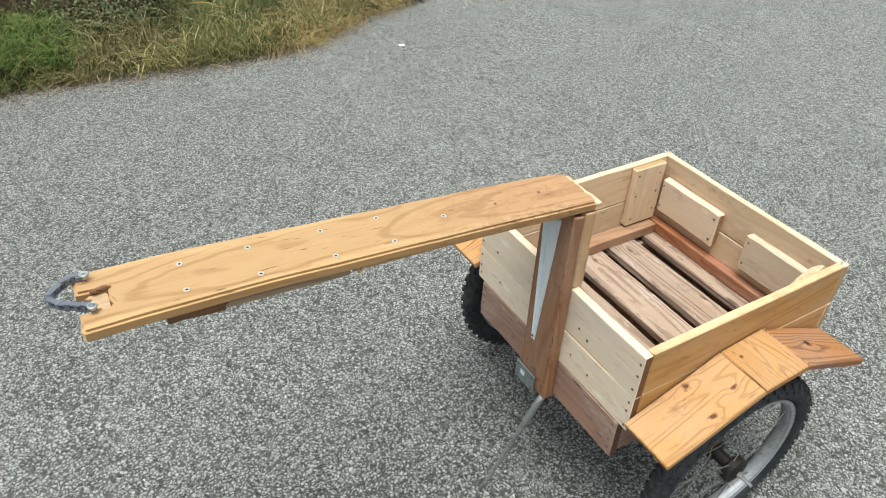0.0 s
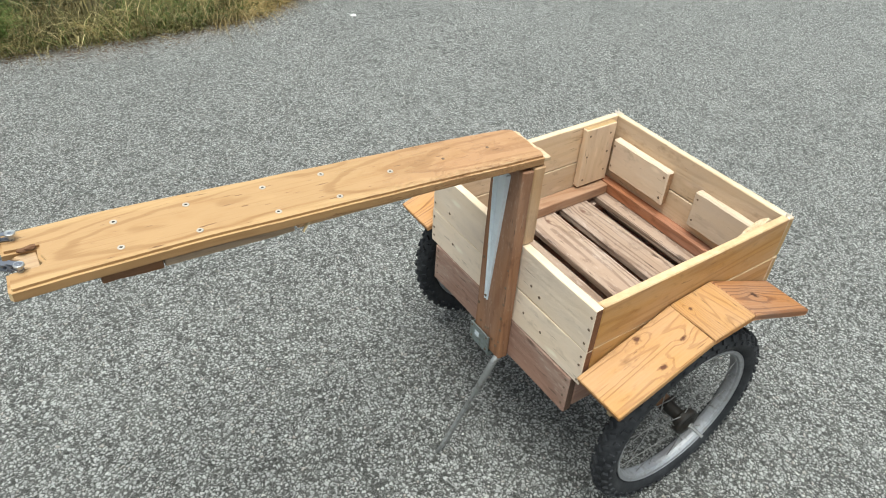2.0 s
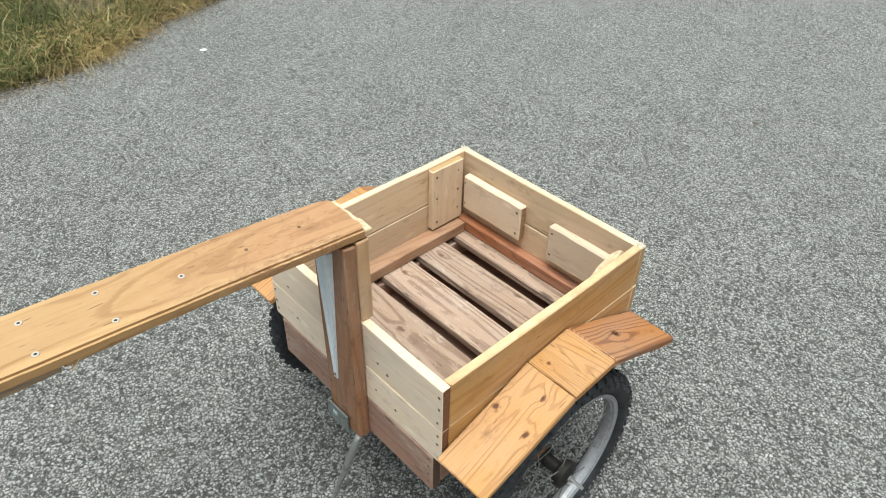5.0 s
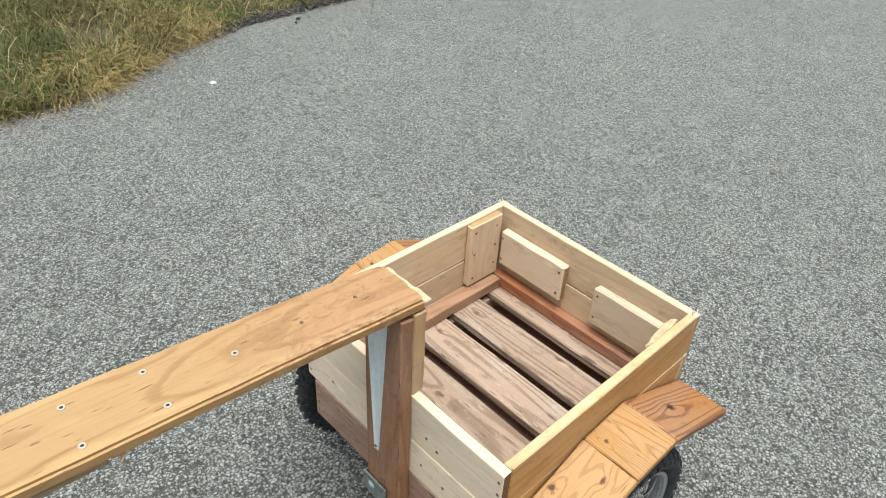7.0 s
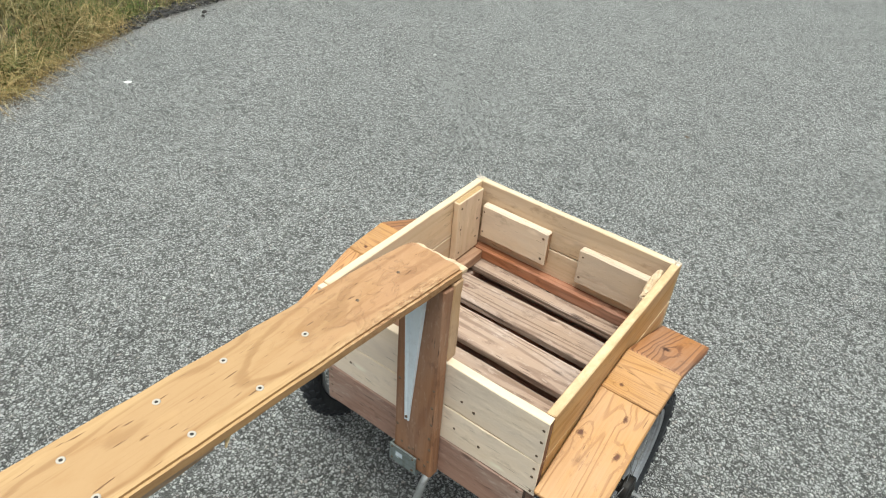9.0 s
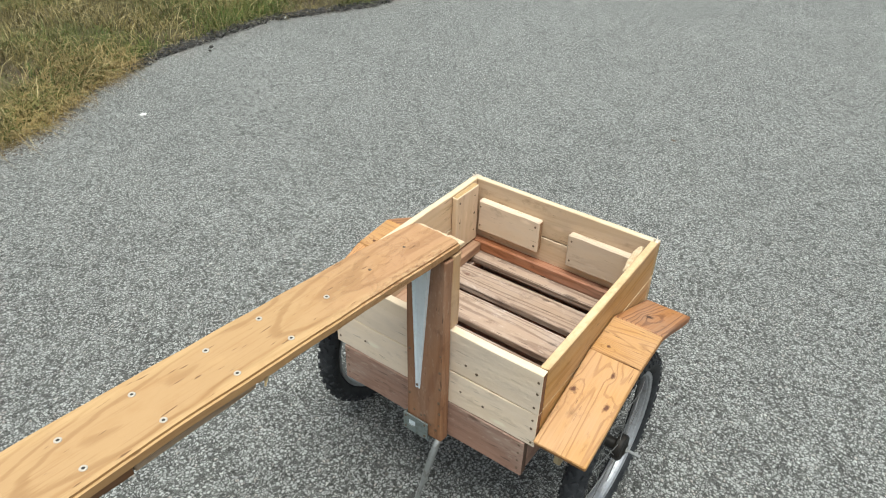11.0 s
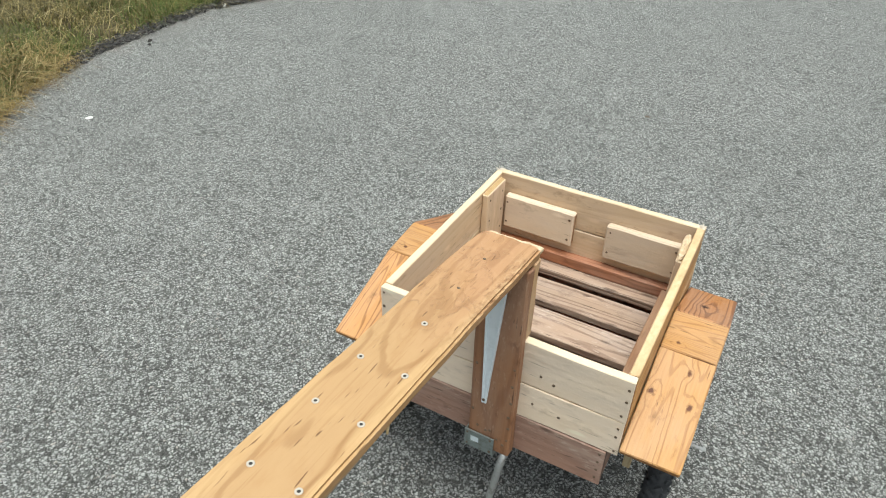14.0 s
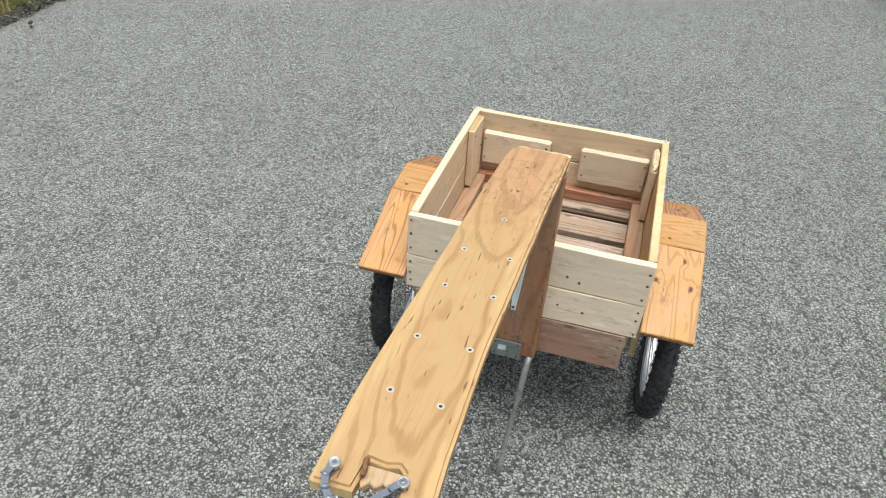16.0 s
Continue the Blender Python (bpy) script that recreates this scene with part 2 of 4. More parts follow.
    height = math_node(n, l, "ADD", body, math_node(n, l, "ADD", math_node(n, l, "MULTIPLY", small_body, 0.45), math_node(n, l, "MULTIPLY", grit, 0.5)))
    height = math_node(n, l, "ADD", height, math_node(n, l, "MULTIPLY", big.outputs[2], 0.6))
    bump = n.new("ShaderNodeBump")
    bump.inputs["Strength"].default_value, bump.inputs["Distance"].default_value = 0.8, 0.0048
    l.new(height, bump.inputs["Height"])
    l.new(bump.outputs[0], p.inputs["Normal"])
    return m


def earth(name, a, b, c):
    m, n, l, p = graph(name)
    co = n.new("ShaderNodeTexCoord").outputs["Object"]
    s = noise_tex(n, l, co, 3.0, 5.0, 0.65).outputs[0]
    f = noise_tex(n, l, co, 60.0, 4.0, 0.7).outputs[0]
    col = mix(n, l, ramp(n, l, s, 0.35, 0.65), a, b)
    l.new(mix(n, l, ramp(n, l, f, 0.45, 0.7), col, c), p.inputs["Base Color"])
    p.inputs["Roughness"].default_value = 0.95
    bump = n.new("ShaderNodeBump")
    bump.inputs["Distance"].default_value = 0.01
    l.new(f, bump.inputs["Height"])
    l.new(bump.outputs[0], p.inputs["Normal"])
    return m


def rubber():
    m, n, l, p = graph("tyre_rubber")
    co = n.new("ShaderNodeTexCoord").outputs["Object"]
    a = noise_tex(n, l, co, 25.0, 4.0, 0.6).outputs[0]
    l.new(mix(n, l, ramp(n, l, a, 0.4, 0.7), (0.010, 0.0115, 0.014), (0.028, 0.030, 0.033)), p.inputs["Base Color"])
    p.inputs["Roughness"].default_value = 0.72
    bump = n.new("ShaderNodeBump")
    bump.inputs["Strength"].default_value, bump.inputs["Distance"].default_value = 0.3, 0.001
    l.new(noise_tex(n, l, co, 300.0, 2.0).outputs[0], bump.inputs["Height"])
    l.new(bump.outputs[0], p.inputs["Normal"])
    return m


END_BROWN, END_PALE = (0.15, 0.065, 0.032), (0.42, 0.28, 0.13)
PALE = wood("pale_pine", (0.70, 0.575, 0.44), (0.57, 0.44, 0.31), contrast=0.12, rings=16.0, weather=0.7, grey=(0.53, 0.42, 0.315), end=END_BROWN, lines=0.14, smudges=0.45, dashes=0.45, marks=0.7, scattered=False, worn=(0.66, 0.53, 0.35))
INNER = wood("inner_pine", (0.61, 0.455, 0.30), (0.45, 0.305, 0.175), contrast=0.22, rings=15.0, weather=0.6, grey=(0.47, 0.30, 0.185), end=END_PALE, lines=0.2, smudges=0.5, dashes=0.5, marks=0.6, worn=(0.66, 0.53, 0.35))
CLEAT = wood("cream_cleat_pine", (0.62, 0.49, 0.355), (0.50, 0.37, 0.25), contrast=0.12, rings=14.0, weather=0.7, grey=(0.49, 0.36, 0.255), end=(0.36, 0.22, 0.12), lines=0.14, smudges=0.5, dashes=0.45, marks=0.7, scattered=False)
SIDE = wood("oiled_side_pine", (0.44, 0.25, 0.098), (0.27, 0.13, 0.042), contrast=0.4, rings=15.0, lines=0.25, dashes=0.55, smudges=0.5, weather=0.45, grey=(0.40, 0.215, 0.08), end=END_BROWN, coat=0.1, marks=0.4, worn=(0.62, 0.475, 0.28))
FENDER_TONES = dict(light=(0.43, 0.232, 0.085), dark=(0.19, 0.078, 0.026), contrast=0.36, thin=0.5, lines=0.5, dashes=0.6, smudges=0.55, grey=(0.40, 0.20, 0.07), end=(0.35, 0.16, 0.05), scattered=False, coat=0.1, ridges=0.5)
FENDER = wood("orange_fender_pine", weather=0.2, rings=46.0, knots=((-0.028, -0.036, 0.006),), **FENDER_TONES)
FENDER_KNOTTY = wood("knotty_fender_pine", weather=0.3, rings=34.0, knots=((0.0147, -0.036, 0.0095), (0.0896, -0.0155, 0.0075), (0.020, 0.044, 0.011)), **FENDER_TONES)
FENDER_RIDGED = wood("ridged_fender_pine", weather=0.2, rings=50.0, **{**FENDER_TONES, "light": (0.52, 0.265, 0.095), "contrast": 0.60})
FENDER_DARK = wood("dark_fender_pine", (0.36, 0.165, 0.062), (0.15, 0.055, 0.02), contrast=0.7, thin=0.2, lines=0.4, weather=0.1, rings=26.0, end=(0.2, 0.07, 0.025), knots=((-0.03, 0.005, 0.014),), knot_colour=(0.05, 0.018, 0.008), scattered=False, coat=0.1, ridges=0.5)
BASE = wood("weathered_base_board", (0.34, 0.205, 0.15), (0.20, 0.108, 0.075), chips=(0.52, 0.41, 0.32), contrast=0.3, rings=18.0, weather=0.75, grey=(0.41, 0.295, 0.22), lines=0.35, smudges=0.6, dashes=0.6, marks=0.7, end=(0.13, 0.075, 0.05))
SLAT_TONES = dict(chips=(0.52, 0.42, 0.345), light=(0.37, 0.27, 0.20), dark=(0.13, 0.074, 0.05), contrast=0.5, thin=0.1, weather=0.6, grey=(0.42, 0.325, 0.265), rings=20.0, lines=0.5, smudges=0.55, dashes=0.7, marks=0.7, ridges=0.5, end=(0.16, 0.09, 0.065), knot_colour=(0.15, 0.085, 0.06))
SLATS = [
    wood("floor_slat_plain", **SLAT_TONES),
    wood("floor_slat_knot_low", knots=((-0.051, -0.0095, 0.011),), **SLAT_TONES),
    wood("floor_slat_knot_mid", knots=((-0.200, 0.004, 0.010),), **SLAT_TONES),
    wood("floor_slat_knot_high", knots=((-0.188, 0.000, 0.009),), **SLAT_TONES),
    wood("floor_slat_holed", knots=((-0.009, 0.012, 0.009), (-0.16, 0.012, 0.006)), **{**SLAT_TONES, "knot_colour": (0.02, 0.012, 0.01)}),
]
LEDGER_RED = wood("red_brown_ledger", (0.36, 0.16, 0.085), (0.20, 0.078, 0.038), contrast=0.5, weather=0.25, end=(0.2, 0.08, 0.04))
LEDGER = wood("brown_ledger", (0.40, 0.24, 0.145), (0.24, 0.12, 0.065), marks=0.6, lines=0.5, rings=16.0, contrast=0.4, weather=0.25, end=(0.2, 0.08, 0.04))
MAST = wood("brown_mast_board", chips=(0.42, 0.28, 0.185), light=(0.31, 0.16, 0.086), dark=(0.17, 0.075, 0.04), contrast=0.35, rings=14.0, lines=0.3, dashes=0.7, weather=0.55, grey=(0.36, 0.215, 0.13), end=(0.17, 0.08, 0.04), marks=0.7, smudges=0.6)


def drawbar_wood():
    """Varnished flat-sawn plank: arched figure along its length, browner and chipped towards the mast, paler along its edges."""
    m, n, l, p = graph("golden_drawbar_plank")
    co = n.new("ShaderNodeTexCoord").outputs["Object"]
    sep = n.new("ShaderNodeSeparateXYZ")
    l.new(co, sep.inputs[0])
    u, v = sep.outputs[0], sep.outputs[1]
    soft = noise_tex(n, l, stretched(n, l, co, (3.2, 9.0, 9.0)), 1.0, 3.0, 0.5).outputs[0]
    patchy = noise_tex(n, l, stretched(n, l, co, (9.0, 22.0, 22.0)), 1.0, 4.0, 0.6).outputs[0]
    fine = noise_tex(n, l, stretched(n, l, co, (7.0, 190.0, 190.0)), 1.0, 3.0, 0.6).outputs[0]
    crumb = noise_tex(n, l, stretched(n, l, co, (60.0, 110.0, 110.0)), 1.0, 5.0, 0.7, 0.5).outputs[0]
    # arches: contours of v squared against u, bent by noise
    across = math_node(n, l, "MULTIPLY", math_node(n, l, "ADD", v, 0.018), 15.0)
    arch = math_node(n, l, "ADD", math_node(n, l, "MULTIPLY", across, across), math_node(n, l, "MULTIPLY", u, 1.9))
    phase = math_node(n, l, "ADD", math_node(n, l, "MULTIPLY", arch, 13.0), math_node(n, l, "MULTIPLY", soft, 24.0))
    ring = ramp(n, l, math_node(n, l, "SINE", math_node(n, l, "ADD", phase, math_node(n, l, "MULTIPLY", fine, 1.6))), 0.25, 1.0)
    golden = mix(n, l, math_node(n, l, "MULTIPLY", ring, 0.52), (0.385, 0.24, 0.112), (0.235, 0.122, 0.045))
    brown = mix(n, l, math_node(n, l, "MULTIPLY", ring, 0.50), (0.38, 0.212, 0.105), (0.24, 0.12, 0.052))
    reach = math_node(n, l, "ADD", u, math_node(n, l, "MULTIPLY", math_node(n, l, "SUBTRACT", soft, 0.5), 0.55))
    col = mix(n, l, ramp(n, l, reach, 0.06, 0.44, 0.92, 0.0), golden, brown)
    # paler sapwood along both edges, away from the mast
    wav = math_node(n, l, "MULTIPLY", math_node(n, l, "SUBTRACT", soft, 0.5), 0.05)
    rim = math_node(n, l, "ADD", v, wav)
    sap = math_node(n, l, "MAXIMUM", ramp(n, l, rim, 0.022, 0.030), ramp(n, l, rim, -0.082, -0.066, 1.0, 0.0))
    sap = math_node(n, l, "MULTIPLY", sap, ramp(n, l, u, 0.16, 0.42, 0.1, 0.55))
    col = mix(n, l, sap, col, (0.48, 0.32, 0.15))
    line = math_node(n, l, "MULTIPLY", math_node(n, l, "MULTIPLY", ramp(n, l, rim, 0.016, 0.022), ramp(n, l, rim, 0.022, 0.027, 1.0, 0.0)), ramp(n, l, u, 0.2, 0.45, 0.0, 0.4))
    col = mix(n, l, line, col, (0.24, 0.115, 0.035))
    col = mix(n, l, ramp(n, l, fine, 0.52, 0.70, 0.0, 0.30), col, (0.24, 0.12, 0.042))
    col = mix(n, l, ramp(n, l, patchy, 0.50, 0.74, 0.0, 0.40), col, (0.31, 0.165, 0.062))
    col = mix(n, l, ramp(n, l, patchy, 0.44, 0.26, 0.0, 0.25), col, (0.48, 0.31, 0.145))
    # short dark dashes and dents
    streak = noise_tex(n, l, stretched(n, l, co, (20.0, 150.0, 150.0)), 1.0, 2.0, 0.5).outputs[0]
    dent = ramp(n, l, streak, 0.665, 0.73)
    col = mix(n, l, math_node(n, l, "MULTIPLY", dent, 0.75), col, (0.11, 0.045, 0.016))
    # bright torn flecks along the edge beside the mast
    torn = math_node(n, l, "MULTIPLY", ramp(n, l, v, 0.026, 0.050), math_node(n, l, "MULTIPLY", ramp(n, l, u, 0.02, 0.06), ramp(n, l, u, 0.22, 0.42, 1.0, 0.0)))
    fleck = math_node(n, l, "MULTIPLY", ramp(n, l, crumb, 0.50, 0.60), torn)
    col = mix(n, l, math_node(n, l, "MULTIPLY", fleck, 0.45), col, (0.56, 0.40, 0.22))
    groove = math_node(n, l, "MULTIPLY", ramp(n, l, crumb, 0.46, 0.38), torn)
    col = mix(n, l, math_node(n, l, "MULTIPLY", groove, 0.6), col, (0.16, 0.07, 0.028))
    # gouged, browner relief over the end beside the mast
    gouge = noise_tex(n, l, stretched(n, l, co, (26.0, 46.0, 46.0)), 1.0, 4.0, 0.6, 1.2).outputs[0]
    hacked = ramp(n, l, u, 0.16, 0.44, 1.0, 0.12)
    cut = math_node(n, l, "MULTIPLY", ramp(n, l, gouge, 0.54, 0.64), hacked)
    col = mix(n, l, math_node(n, l, "MULTIPLY", cut, 0.22), col, (0.20, 0.095, 0.04))
    col = mix(n, l, math_node(n, l, "MULTIPLY", math_node(n, l, "MULTIPLY", ramp(n, l, gouge, 0.44, 0.34), hacked), 0.16), col, (0.52, 0.34, 0.18))
    # darker brown on plank faces that turn away from up, patchily bounded
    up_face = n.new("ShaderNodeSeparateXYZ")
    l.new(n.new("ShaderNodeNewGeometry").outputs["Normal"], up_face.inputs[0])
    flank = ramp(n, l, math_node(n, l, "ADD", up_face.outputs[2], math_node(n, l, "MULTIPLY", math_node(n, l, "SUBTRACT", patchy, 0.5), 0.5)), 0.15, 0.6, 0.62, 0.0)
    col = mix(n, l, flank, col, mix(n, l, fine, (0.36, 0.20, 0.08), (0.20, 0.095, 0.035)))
    # sawn end
    ns = n.new("ShaderNodeSeparateXYZ")
    l.new(n.new("ShaderNodeTexCoord").outputs["Normal"], ns.inputs[0])
    col = mix(n, l, math_node(n, l, "GREATER_THAN", math_node(n, l, "ABSOLUTE", ns.outputs[0]), 0.75), col, mix(n, l, fine, (0.60, 0.44, 0.24), (0.42, 0.28, 0.13)))
    l.new(col, p.inputs["Base Color"])
    l.new(ramp(n, l, patchy, 0.3, 0.7, 0.46, 0.66), p.inputs["Roughness"])
    p.inputs["Specular IOR Level"].default_value = 0.35
    p.inputs["Coat Weight"].default_value, p.inputs["Coat Roughness"].default_value = 0.12, 0.3
    height = math_node(n, l, "ADD", math_node(n, l, "MULTIPLY", ring, -0.10), math_node(n, l, "MULTIPLY", patchy, 1.1))
    height = math_node(n, l, "SUBTRACT", height, math_node(n, l, "ADD", math_node(n, l, "MULTIPLY", dent, 0.5), math_node(n, l, "ADD", math_node(n, l, "MULTIPLY", cut, 0.6), math_node(n, l, "MULTIPLY", groove, 0.5))))
    height = math_node(n, l, "ADD", height, math_node(n, l, "MULTIPLY", fleck, 0.3))
    bump = n.new("ShaderNodeBump")
    bump.inputs["Strength"].default_value, bump.inputs["Distance"].default_value = 0.7, 0.0026
    l.new(height, bump.inputs["Height"])
    l.new(bump.outputs[0], p.inputs["Normal"])
    return m


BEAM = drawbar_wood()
BACKING = wood("tan_backing_board", (0.50, 0.315, 0.165), (0.36, 0.20, 0.09), contrast=0.3, rings=14.0, lines=0.4, weather=0.3, end=(0.3, 0.16, 0.07))
GREYED = wood("greyed_pine", (0.36, 0.25, 0.15), (0.24, 0.15, 0.08), contrast=0.4, weather=0.4, end=(0.3, 0.22, 0.14))
UNDER = wood("brown_under_board", (0.17, 0.085, 0.04), (0.10, 0.045, 0.02), contrast=0.4, weather=0.3, end=(0.12, 0.06, 0.03))
TORN = wood("torn_tan_pine", (0.50, 0.33, 0.17), (0.36, 0.20, 0.09), contrast=0.4, weather=0.3, end=(0.42, 0.27, 0.13))
SPLIT = wood("split_pale_pine", (0.60, 0.47, 0.315), (0.46, 0.32, 0.18), contrast=0.3, weather=0.4, end=(0.55, 0.42, 0.27), smudges=0.7)
FRAY = wood("frayed_white_pine", (0.72, 0.66, 0.56), (0.60, 0.52, 0.40), contrast=0.2, lines=0.3, weather=0.3)
RAW = wood("raw_splintered_pine", (0.62, 0.50, 0.30), (0.48, 0.34, 0.16), contrast=0.4, weather=0.3, end=(0.5, 0.38, 0.2))
STEEL = metal("galvanised_steel", (0.50, 0.52, 0.53), 0.38)
TEAL = metal("grey_green_plate_steel", (0.27, 0.31, 0.30), 0.4, (0.15, 0.14, 0.11), 0.6, 0.7)
CHAIN = metal("grey_chain_steel", (0.28, 0.30, 0.345), 0.38, (0.06, 0.055, 0.05), 0.6)
ROD = metal("dull_rod_steel", (0.42, 0.43, 0.42), 0.45, (0.22, 0.20, 0.17), 0.6)
SPOKE = metal("dull_spoke_steel", (0.33, 0.33, 0.32), 0.45, (0.12, 0.11, 0.10), 0.6)
ALLOY = metal("brushed_rim_alloy", (0.46, 0.47, 0.49), 0.45, (0.42, 0.40, 0.36), 0.5)
BED = metal("worn_spoke_bed", (0.55, 0.56, 0.58), 0.38, (0.30, 0.29, 0.27), 0.5)
DARK = metal("greasy_hub_steel", (0.05, 0.048, 0.045), 0.45, (0.10, 0.07, 0.05), 0.5)
SCREW = metal("zinc_screw", (0.44, 0.40, 0.34), 0.5, (0.42, 0.36, 0.28), 0.4, 0.2)
NAIL = metal("dark_screw", (0.24, 0.18, 0.13), 0.55, (0.11, 0.07, 0.05), 0.7)
WHITE = metal("white_painted_steel", (0.68, 0.74, 0.77), 0.45, (0.45, 0.47, 0.48), 0.25, 0.0)
SOCKET = metal("screw_recess", (0.03, 0.028, 0.025), 0.7, (0.05, 0.04, 0.03), 0.5, 0.0)
TYRE = rubber()
ROAD = asphalt()
SOIL = earth("verge_soil", (0.085, 0.062, 0.038), (0.12, 0.11, 0.045), (0.05, 0.04, 0.025))
FIELD = earth("field_grass", (0.10, 0.11, 0.035), (0.17, 0.15, 0.06), (0.06, 0.07, 0.025))
STRAW = blades("dry_grass", (0.235, 0.185, 0.07), (0.085, 0.074, 0.025), (0.44, 0.37, 0.19))
GREEN = blades("green_grass", (0.052, 0.092, 0.02), (0.10, 0.125, 0.03), (0.21, 0.20, 0.07))
LUSH = blades("lush_grass", (0.062, 0.115, 0.02), (0.105, 0.15, 0.032), (0.18, 0.19, 0.065))
GOLD = blades("golden_straw", (0.33, 0.24, 0.10), (0.22, 0.16, 0.06), (0.46, 0.35, 0.17))
WEED = blades("grey_green_weed", (0.065, 0.085, 0.04), (0.12, 0.135, 0.06), (0.17, 0.15, 0.08))
DEAD = blades("dead_brown_stems", (0.10, 0.065, 0.04), (0.17, 0.12, 0.08), (0.23, 0.18, 0.12))
STONE = blades("pale_pebble", (0.50, 0.50, 0.46), (0.34, 0.33, 0.31), (0.66, 0.66, 0.62), 0.8)
PEBBLE = blades("white_quartz", (0.82, 0.82, 0.79), (0.74, 0.74, 0.70), (0.85, 0.85, 0.83), 0.7)
CRUMB = blades("black_bitumen_crumb", (0.03, 0.03, 0.03), (0.06, 0.055, 0.05), (0.14, 0.13, 0.12), 0.85)

# ---- building helpers ----
PLACE = {}


def put(ob, parent, m):
    PLACE[ob] = m
    if parent is not None:
        ob.parent = parent
        ob.matrix_basis = PLACE[parent].inverted() @ m
    else:
        ob.matrix_basis = m
    return ob


def holder(name, parent, m):
    return put(new(name), parent, m)


def part(name, bm, material, parent, label="", m=None, smooth=False):
    """Links a bmesh, given in the axes of m, as one mesh object under a thing or a part."""
    if isinstance(bm, bpy.types.Mesh):
        me = bm
    else:
        me = bpy.data.meshes.new(name)
        if smooth:
            for f in bm.faces:
                f.smooth = True
        bm.to_mesh(me)
        bm.free()
        me.materials.append(material)
    ob = new(name, me)
    put(ob, parent, m if m is not None else Matrix())
    if label:
        ob["label"] = label
    return ob


def frame_of(x_axis, z_axis, origin):
    x, z = Vector(x_axis).normalized(), Vector(z_axis).normalized()
    y = z.cross(x).normalized()
    z = x.cross(y)
    return Matrix.Translation(origin) @ Matrix((x, y, z)).transposed().to_4x4()


def slab(length, width, thick, bevel=0.002, rough=0.0, seed=0, cuts=0):
    """A board centred on its own axes, with softened and slightly uneven edges."""
    rnd = random.Random(seed)
    bm = bmesh.new()
    bmesh.ops.create_cube(bm, size=1.0, matrix=Matrix.Diagonal((length, width, thick, 1)))
    if cuts:
        long_edges = [e for e in bm.edges if abs(e.verts[0].co.x - e.verts[1].co.x) > length * 0.5]
        bmesh.ops.subdivide_edges(bm, edges=long_edges, cuts=cuts)
    for v in bm.verts:
        v.co += Vector((rnd.uniform(-1, 1) * 1.5, rnd.uniform(-1, 1), rnd.uniform(-1, 1) * 0.6)) * rough
    edges = [e for e in bm.edges if len(e.link_faces) == 2 and e.calc_face_angle(0) > 0.6]
    bmesh.ops.bevel(bm, geom=edges, offset=bevel, segments=1, affect="EDGES")
    return bm


def board(name, x0, x1, y0, y1, z0, z1, material, parent, label="", bevel=0.0022, rough=0.0011, cuts=4, seed=None):
    """An upright or level board by its bounds; its grain follows the longest side."""
    dims = [x1 - x0, y1 - y0, z1 - z0]
    order = sorted(range(3), key=lambda i: -dims[i])
    axis = [Vector((1, 0, 0)), Vector((0, 1, 0)), Vector((0, 0, 1))]
    m = frame_of(axis[order[0]], axis[order[2]], ((x0 + x1) / 2, (y0 + y1) / 2, (z0 + z1) / 2))
    bm = slab(dims[order[0]], dims[order[1]], dims[order[2]], bevel, rough, seed if seed is not None else int(1e4 * (x0 + 3 * y0 + 7 * z0)), cuts)
    return part(name, bm, material, parent, label, m)


def tube(points, radius, sides=10, cap=True):
    """A round bar through the points; radius: one number or one for each point."""
    bm = bmesh.new()
    pts = [Vector(p) for p in points]
    rads = [radius] * len(pts) if isinstance(radius, (int, float)) else radius
    rings_made = []
    for i, p in enumerate(pts):
        d = (pts[min(i + 1, len(pts) - 1)] - pts[max(i - 1, 0)]).normalized()
        a = d.orthogonal().normalized() if i == 0 else (a - d * a.dot(d)).normalized()
        b = d.cross(a)
        rings_made.append([bm.verts.new(p + rads[i] * (math.cos(k * 2 * math.pi / sides) * a + math.sin(k * 2 * math.pi / sides) * b)) for k in range(sides)])
    for r0, r1 in zip(rings_made, rings_made[1:]):
        for k in range(sides):
            bm.faces.new((r0[k], r0[(k + 1) % sides], r1[(k + 1) % sides], r1[k]))
    if cap:
        bm.faces.new(rings_made[0][::-1])
        bm.faces.new(rings_made[-1])
    return bm


def lathe(profile, steps=48, closed=True):
    """Turns a profile of (radius, x) round the x axis."""
    bm = bmesh.new()
    rows = []
    for k in range(steps):
        a = 2 * math.pi * k / steps
        rows.append([bm.verts.new((x, r * math.cos(a), r * math.sin(a))) for r, x in profile])
    n = len(profile)
    for k in range(steps):
        r0, r1 = rows[k], rows[(k + 1) % steps]
        for i in range(n if closed else n - 1):
            j = (i + 1) % n
            bm.faces.new((r0[i], r0[j], r1[j], r1[i]))
    if not closed:
        bm.faces.new([r[0] for r in rows])
        bm.faces.new([r[-1] for r in rows][::-1])
    bmesh.ops.recalc_face_normals(bm, faces=bm.faces)
    return bm


def mesh_of(name, bm, material, smooth=False):
    me = bpy.data.meshes.new(name)
    if smooth:
        for f in bm.faces:
            f.smooth = True
    bm.to_mesh(me)
    bm.free()
    me.materials.append(material)
    return me


# ---- setting: ground, road, verge ----
EDGE = [(-60, -3.3), (-6, -3.15), (-2.5, -3.08), (-1.1, -3.02), (-0.3, -2.96), (0.15, -2.93), (0.55, -3.03), (1.05, -3.33), (1.6, -3.50), (2.6, -3.55), (3.4, -3.2), (5.0, -3.05), (60, -3.05)]


